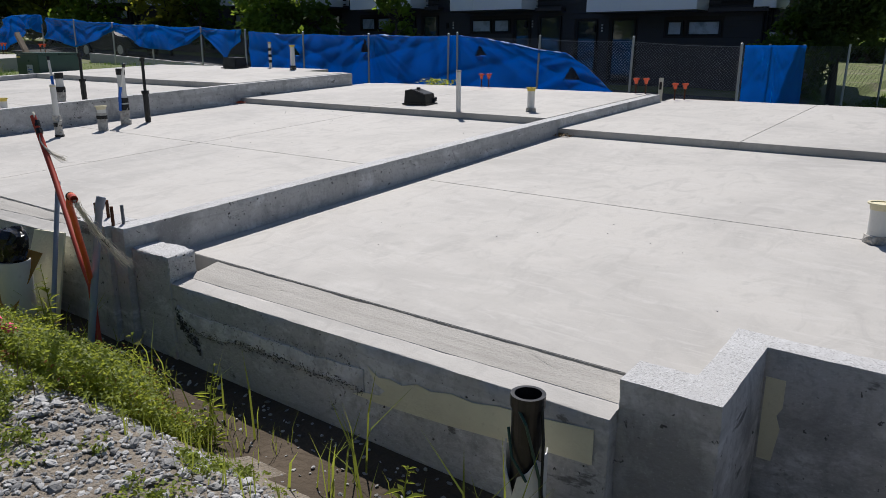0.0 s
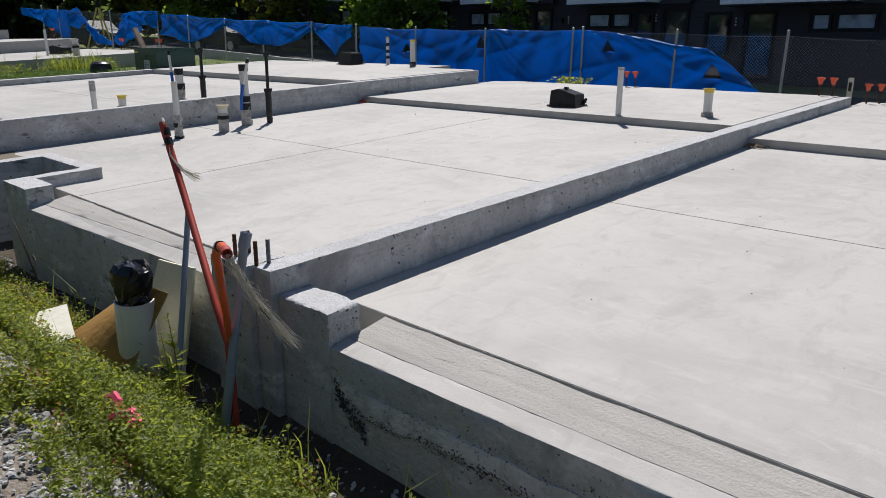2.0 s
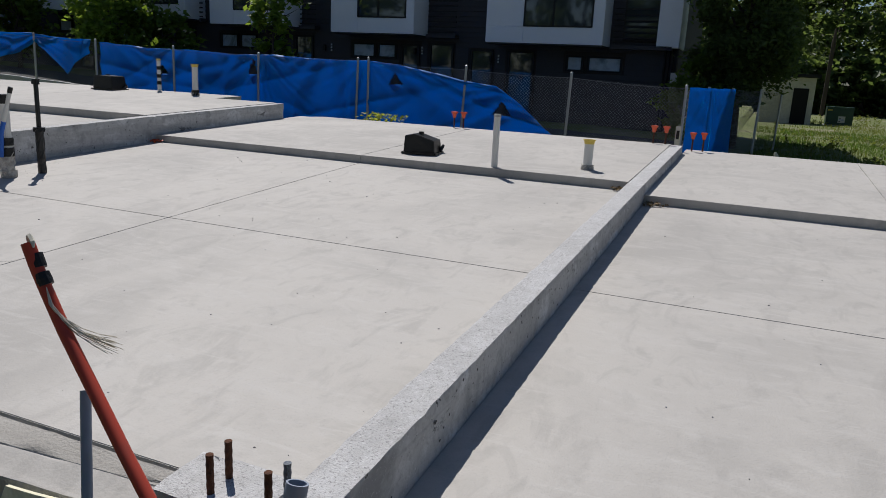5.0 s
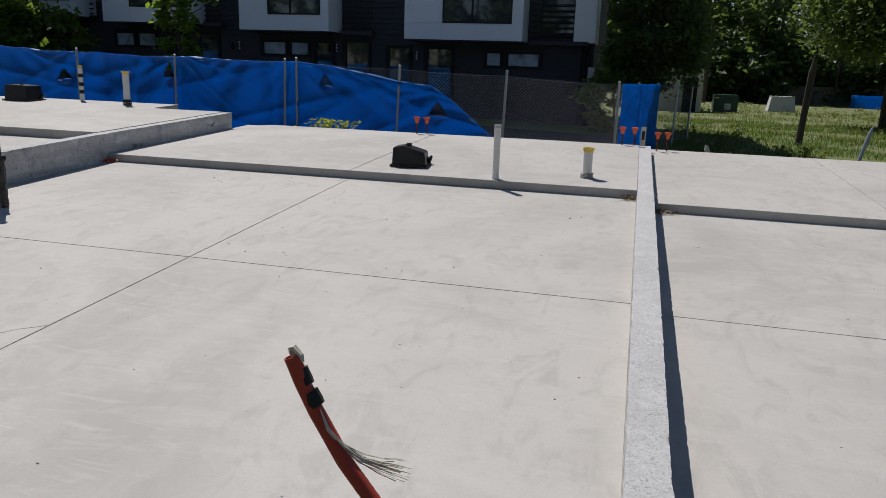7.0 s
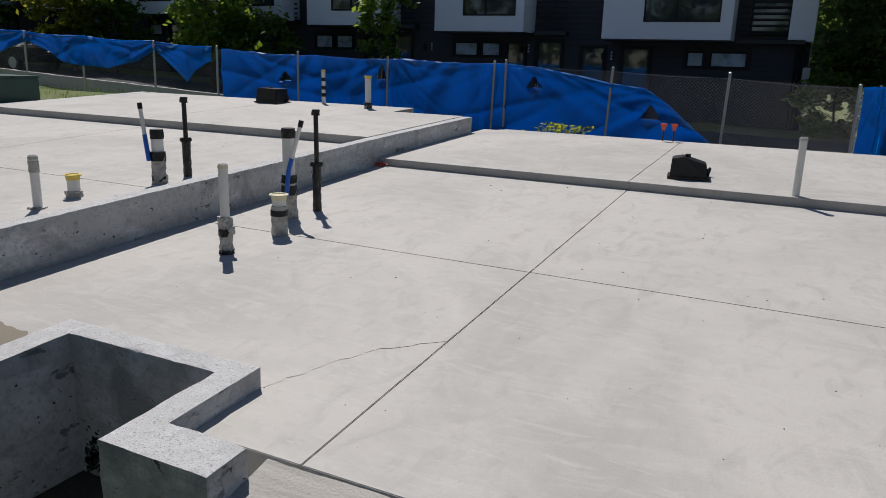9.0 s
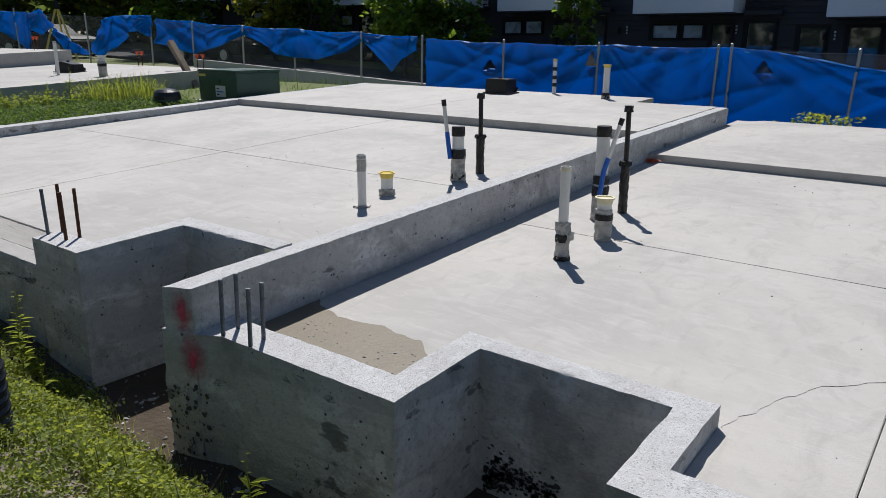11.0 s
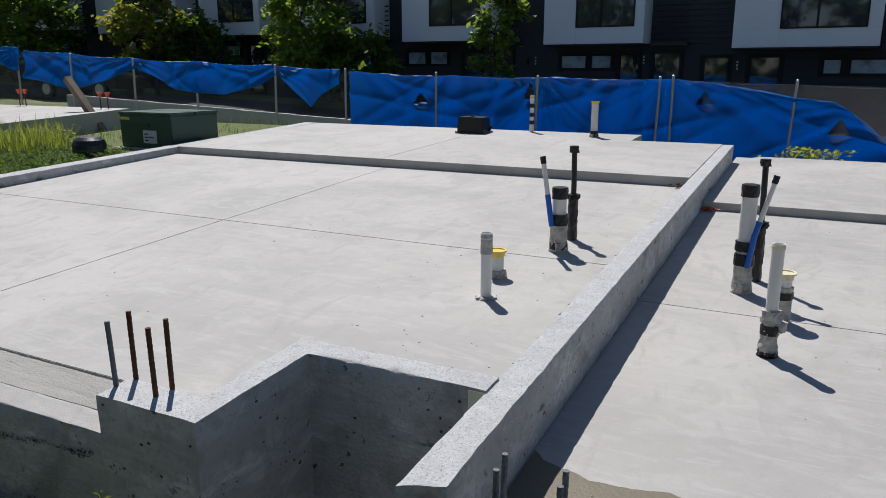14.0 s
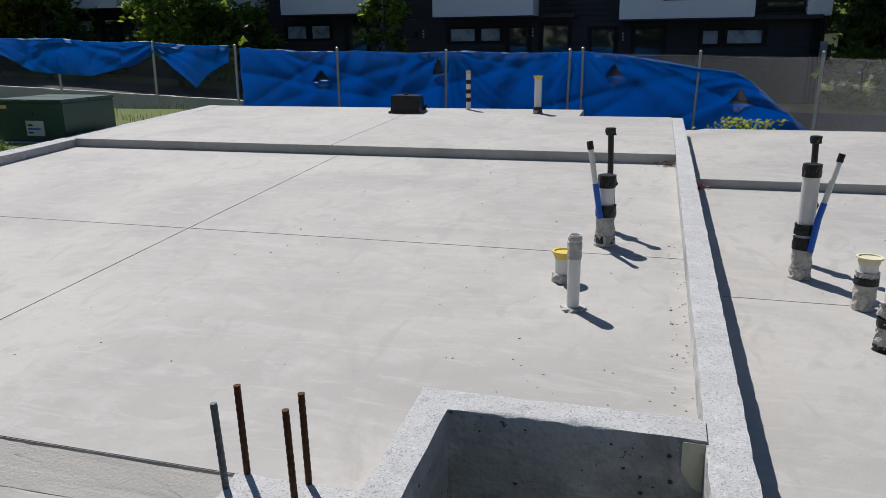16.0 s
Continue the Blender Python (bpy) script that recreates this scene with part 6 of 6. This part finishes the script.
honeycomb("dark pitted cluster on the concrete pier", [(-7.55, -0.47), (-7.38, -0.51), (-7.22, -0.56)], lambda x: -5.92, 0.045, 120, 0.011, 6)
honeycomb("broken dark hollow at the foot of the recess wall", [(-4.72, -0.85), (-4.55, -0.78), (-4.3, -0.85)], lambda x: -5.16, 0.06, 260, 0.03, 7)
honeycomb("dark pitted foot of the recessed front wall", [(-6.05, -0.75), (-5.6, -0.8), (-4.85, -0.85)], lambda x: -5.79, 0.08, 170, 0.012, 8)
rnd = random.Random(2)
bm = bmesh.new()
edge = []
for k in range(41):
    u = k / 40
    x = lerp(-6.078, -4.94, u)
    y = knots(x, [(-6.08, -5.0), (-5.8, -5.12), (-5.46, -5.07), (-5.2, -5.1), (-5.05, -5.22), (-4.94, -5.42)])
    edge.append((x, y + 0.035 * noise.noise((x * 7, 1.5, 0)) + 0.02 * noise.noise((x * 19, 4.5, 0))))
poly = [(-6.078, -5.598), (-4.94, -5.598)] + edge[::-1]
v = [bm.verts.new((x, y, zM(y) + 0.003)) for x, y in poly]
f = bm.faces.new(v)
bm.normal_update()
bmesh.ops.triangulate(bm, faces=[f])
tagged(part("puddle_stain", bm, WETC), "drying brown silt stain in the slab corner", "stain", "", "structure")


def crack(label, pts, zf, w=0.0022):
    bm = bmesh.new()
    rnd = random.Random(5)
    fine = []
    for (xa, ya), (xb, yb) in zip(pts, pts[1:]):
        for k in range(6):
            fine.append((lerp(xa, xb, k / 6) + rnd.uniform(-.012, .012), lerp(ya, yb, k / 6) + rnd.uniform(-.012, .012)))
    fine.append(pts[-1])
    pv = None
    for i, (x, y) in enumerate(fine):
        q = (bm.verts.new((x, y - w, zf(x, y) + 0.0015)), bm.verts.new((x, y + w, zf(x, y) + 0.0015)))
        if pv:
            bm.faces.new((pv[0], q[0], q[1], pv[1]))
        pv = q
    return tagged(part("crack", bm, DARKIN), label, "crack", "", "structure")


crack("fine wandering crack across the slab", [(-3.65, -5.02), (-3.56, -4.78), (-3.43, -4.48), (-3.13, -4.19)], plane(0, SLOPE))
def spray_material():
    """Thin sprayed paint: covers at its middle, thins out to speckle."""
    m = material("sprayed_pink_paint", (0.72, 0.04, 0.12), 0.85, 0, [(14, 0.6, (0.5, 0.22, 0.26), 0.45, 0.62)], 0.3, 50)
    nt = m.node_tree
    tc, mp = nt.nodes.new("ShaderNodeTexCoord"), nt.nodes.new("ShaderNodeMapping")
    mp.inputs["Location"].default_value, mp.inputs["Scale"].default_value = (-0.5, -0.5, -0.5), (1, 1, 1)
    nt.links.new(tc.outputs["Generated"], mp.inputs[0])
    ln = nt.nodes.new("ShaderNodeVectorMath")
    ln.operation = 'MULTIPLY'
    ln.inputs[1].default_value = (2.0, 0.0, 2.0)
    nt.links.new(mp.outputs[0], ln.inputs[0])
    le = nt.nodes.new("ShaderNodeVectorMath")
    le.operation = 'LENGTH'
    nt.links.new(ln.outputs[0], le.inputs[0])
    n = nt.nodes.new("ShaderNodeTexNoise")
    n.inputs["Scale"].default_value, n.inputs["Detail"].default_value = 22.0, 10.0
    nt.links.new(tc.outputs["Object"], n.inputs["Vector"])
    ad = nt.nodes.new("ShaderNodeMath")
    nt.links.new(le.outputs["Value"], ad.inputs[0])
    nt.links.new(n.outputs["Fac"], ad.inputs[1])
    mr = nt.nodes.new("ShaderNodeMapRange")
    for key, value in (("From Min", 0.62), ("From Max", 1.42), ("To Min", 0.72), ("To Max", 0.0)):
        mr.inputs[key].default_value = value
    nt.links.new(ad.outputs[0], mr.inputs["Value"])
    tr, mix = nt.nodes.new("ShaderNodeBsdfTransparent"), nt.nodes.new("ShaderNodeMixShader")
    nt.links.new(mr.outputs[0], mix.inputs[0])
    nt.links.new(tr.outputs[0], mix.inputs[1])
    nt.links.new(nt.nodes["Principled BSDF"].outputs[0], mix.inputs[2])
    nt.links.new(mix.outputs[0], nt.nodes["Material Output"].inputs["Surface"])
    return m


def spray(label, x0, x1, z0, z1, yf):
    bm = bmesh.new()
    q = [bm.verts.new((x, yf(x), z)) for x, z in ((x0, z0), (x1, z0), (x1, z1), (x0, z1))]
    bm.faces.new(q)
    return tagged(part("spray_mark", bm, SPRAY), label, "paint mark", "spray marks")


SPRAY = spray_material()
spray("faded pink spray paint on the curb end", -6.2, -6.072, -0.24, 0.06, lambda x: lerp(-5.93, -5.862, (x + 6.245) / 0.17) - 0.007)
spray("faded pink spray paint running down the wall foot", -6.16, -6.0, -0.5, -0.16, lambda x: lerp(-5.945, -5.872, (x + 6.262) / 0.19) - 0.014 if x < -6.072 else lerp(-5.872, -5.806, (x + 6.072) / 0.142) - 0.014)


def bug_holes(label, place, count, size, seed):
    """Small dark air holes left in a cast face; place(u, v) gives a point just proud of it."""
    rnd = random.Random(seed)
    bm = bmesh.new()
    made = 0
    while made < count:
        u, v = rnd.random(), rnd.random()
        if noise.noise((u * 9, v * 2, seed)) + rnd.uniform(-0.5, 0.5) < 0.0:
            made += 0.15
            continue
        made += 1
        r = size * (0.25 + rnd.random() ** 3)
        o, du, dv = place(u, v)
        ring = []
        for k in range(8):
            th, q = k * math.tau / 8, r * rnd.uniform(0.6, 1.3)
            ring.append(bm.verts.new(o + du * math.cos(th) * q * 1.2 + dv * math.sin(th) * q))
        bm.faces.new(ring)
    return tagged(part("air_holes", bm, PITS), label, "pits", "", "stuff")


def side_face(x, y0, y1, z0, z1, sl):
    def place(u, v):
        y = lerp(y0, y1, u)
        return Vector((x, y, lerp(z0, z1, v) + sl * y)), Vector((0, 1, 0)), Vector((0, 0, 1))
    return place


def front_face(x0, x1, y, z0, z1):
    def place(u, v):
        x = lerp(x0, x1, u)
        return Vector((x, y(x) if callable(y) else y, lerp(z0, z1, v))), Vector((1, 0, 0)), Vector((0, 0, 1))
    return place


bug_holes("dark air holes along the curb side", side_face(-0.025, -5.4, -0.2, -0.11, 0.06, CURBR), 150, 0.007, 1)
bug_holes("dark air holes along the taller curb side", side_face(-6.0805, -5.5, -0.2, 0.02, 0.29, CURBR), 200, 0.007, 2)
bug_holes("dark air holes in the corner block", side_face(0.377, -5.6, -5.44, -0.13, -0.02, SLOPE), 40, 0.006, 3)
bug_holes("dark air holes in the block front", front_face(0.0, 0.36, -5.6245, -0.75, -0.33), 22, 0.006, 4)
bug_holes("dark air holes in the corner wall", front_face(-0.54, -0.2, -5.7045, -0.85, -0.2), 34, 0.007, 5)
bug_holes("dark air holes in the pier face", front_face(-7.7, -7.17, -5.9245, -0.7, 0.02), 60, 0.007, 6)
bug_holes("dark air holes in the recess side", side_face(-7.1455, -5.9, -5.22, -0.5, 0.3, CURBR), 60, 0.008, 7)
bug_holes("dark air holes in the recess back", front_face(-7.13, -6.26, -5.2045, -0.5, 0.05), 60, 0.007, 8)
bug_holes("dark air holes in the front wall", front_face(-5.9, -4.8, -5.7955, -0.8, -0.22), 110, 0.007, 9)
bug_holes("dark air holes in the recess side", side_face(-4.7655, -5.77, -5.18, -0.6, 0.08, SLOPE), 40, 0.007, 10)
bug_holes("dark air holes in the front wall", front_face(0.42, 3.2, lambda x: WR(x) - 0.0045, -0.95, -0.5), 120, 0.006, 11)
bug_holes("dark air holes in the front wall", front_face(-3.2, -0.6, lambda x: lerp(-5.78, -5.625, (x + 3.27) / 2.72) - 0.0045, -0.85, -0.37), 90, 0.006, 12)
bug_holes("crumbling dark hollows low on the wall foot", front_face(-6.25, -6.0, lambda x: lerp(-5.945, -5.872, (x + 6.262) / 0.19) - 0.011 if x < -6.072 else lerp(-5.872, -5.806, (x + 6.072) / 0.142) - 0.009, -0.95, -0.48), 170, 0.013, 13)
for x, y, zf, s in ((-0.24, -0.06, plane(0, SLOPE), 3), (-6.3, -0.08, plane(0.22, SLOPE), 4), (0.06, -0.02, plane(RZ, RSL), 5), (-6.02, -0.06, plane(0, SLOPE), 6)):
    rnd = random.Random(s)
    pts = [(x + rnd.gauss(0, 0.05), y + rnd.gauss(0, 0.03), zf(x, y) + 0.01 + rnd.uniform(0, 0.025)) for _ in range(50)]
    tagged(new("dead_leaves", leaf_mesh("dead_leaves", pts, [0.022] * 50, ORC if s == 6 else DRYB, s)), "small heap of dead brown leaves in the slab corner", "leaves")


# ---- tall single weeds ----
def tall_weed(at, h, seed):
    rnd = random.Random(seed)
    z = ground_z(*at)
    t = thing("tall_weed", "tall green weed with narrow leaves up its stalk", "weed", (*at, z - 0.02), group="tall weeds")
    lean = (rnd.uniform(-.15, .15), rnd.uniform(-.1, .1))
    part("stalk", tube(bmesh.new(), [(lean[0] * h * k * k, lean[1] * h * k * k, h * k) for k in (0, 0.35, 0.7, 1)], [0.005, 0.004, 0.003, 0.0015], 6), BLADE, t)
    bm = bmesh.new()
    for i in range(int(h * 70)):
        k = rnd.uniform(0.12, 1.0)
        th = rnd.uniform(0, math.tau)
        ln = (0.09 if k < 0.7 else 0.04) * rnd.uniform(0.6, 1.2)
        o = Vector((lean[0] * h * k * k, lean[1] * h * k * k, h * k))
        d = Vector((math.cos(th), math.sin(th), rnd.uniform(0.1, 0.8))).normalized()
        s = Vector((-math.sin(th), math.cos(th), 0)) * ln * 0.13
        m = o + d * ln * 0.5
        e = o + d * ln + Vector((0, 0, -ln * 0.25))
        v = [bm.verts.new(p) for p in (o, m + s, e, m - s)]
        bm.faces.new(v)
    tagged(part("leaves", bm, WEED, t), kind="stuff")
    return t


for i, (wx, wy, wh) in enumerate(((-7.35, -6.2, 0.62), (-7.2, -6.28, 0.5), (-6.9, -6.3, 0.35), (-9.3, -6.1, 0.5), (-10.2, -6.2, 0.6), (-0.35, -6.02, 0.6), (-0.5, -6.0, 0.45), (0.75, -6.1, 0.38), (1.35, -6.08, 0.42), (1.45, -6.12, 0.3),
                                  (-3.3, -6.1, 0.5), (-3.0, -6.2, 0.4), (-4.6, -6.2, 0.5), (-5.3, -6.15, 0.45), (2.6, -6.05, 0.35), (-15.9, -3.4, 0.75), (-16.2, -1.5, 0.7), (-14.6, -2.6, 0.6))):
    tall_weed((wx, wy), wh, 60 + i)


# ---- parked car and survey tripod past the far slabs ----
def parked_car(label, at, rz):
    t = thing("parked_car", label, "car", at, rz)
    bm = bmesh.new()
    prof = [(-2.2, 0.35), (2.15, 0.35), (2.2, 0.7), (1.9, 0.86), (1.0, 0.95), (0.45, 1.38), (-1.2, 1.42), (-1.9, 1.0), (-2.2, 0.92)]
    a = [bm.verts.new((x, -0.85, z)) for x, z in prof]
    b = [bm.verts.new((x, 0.85, z)) for x, z in prof]
    bm.faces.new(a)
    bm.faces.new(b[::-1])
    for i in range(len(prof)):
        bm.faces.new((a[i], b[i], b[(i + 1) % len(prof)], a[(i + 1) % len(prof)]))
    bm.normal_update()
    bmesh.ops.bevel(bm, geom=bm.edges[:], offset=0.06, segments=2, affect='EDGES')
    body = part("body", bm, BLACK, t, "dark painted car body")
    for s in (-1, 1):
        part("side_window", prism([(-1.35, -0.01), (0.55, -0.01), (0.55, 0.01), (-1.35, 0.01)], 1.3, 1.0), GLASS, t).location = (0, s * 0.862, 0)
        for wx in (-1.35, 1.35):
            w = part("wheel", tube(bmesh.new(), [(wx, s * 0.72, 0.33), (wx, s * 0.9, 0.33)], 0.33, 24), TAPE, t)
            part("rim", tube(bmesh.new(), [(wx, s * 0.9, 0.33), (wx, s * 0.915, 0.33)], 0.21, 10), GALV, w)
    return t


parked_car("dark car parked in the lane behind the fence", (-30.0, 11.6, ground_z(-30, 11.6) + 0.1), 4)
parked_car("dark car parked past the fallen tarpaulin", (-38.5, 8.5, ground_z(-38.5, 8.5) + 0.05), 20)
t = thing("survey_tripod", "yellow wooden survey tripod", "tripod", (-36.2, 8.0, ground_z(-36.2, 8.0)))
for k in range(3):
    th = k * math.tau / 3 + 0.4
    part("leg", tube(bmesh.new(), [(0.75 * math.cos(th), 0.75 * math.sin(th), 0), (0.06 * math.cos(th), 0.06 * math.sin(th), 2.1)], 0.045, 6), YCAP, t)
part("head", tube(bmesh.new(), [(0, 0, 2.08), (0, 0, 2.16), (0, 0, 2.4)], [0.12, 0.12, 0.08], 12), BLACK, t)
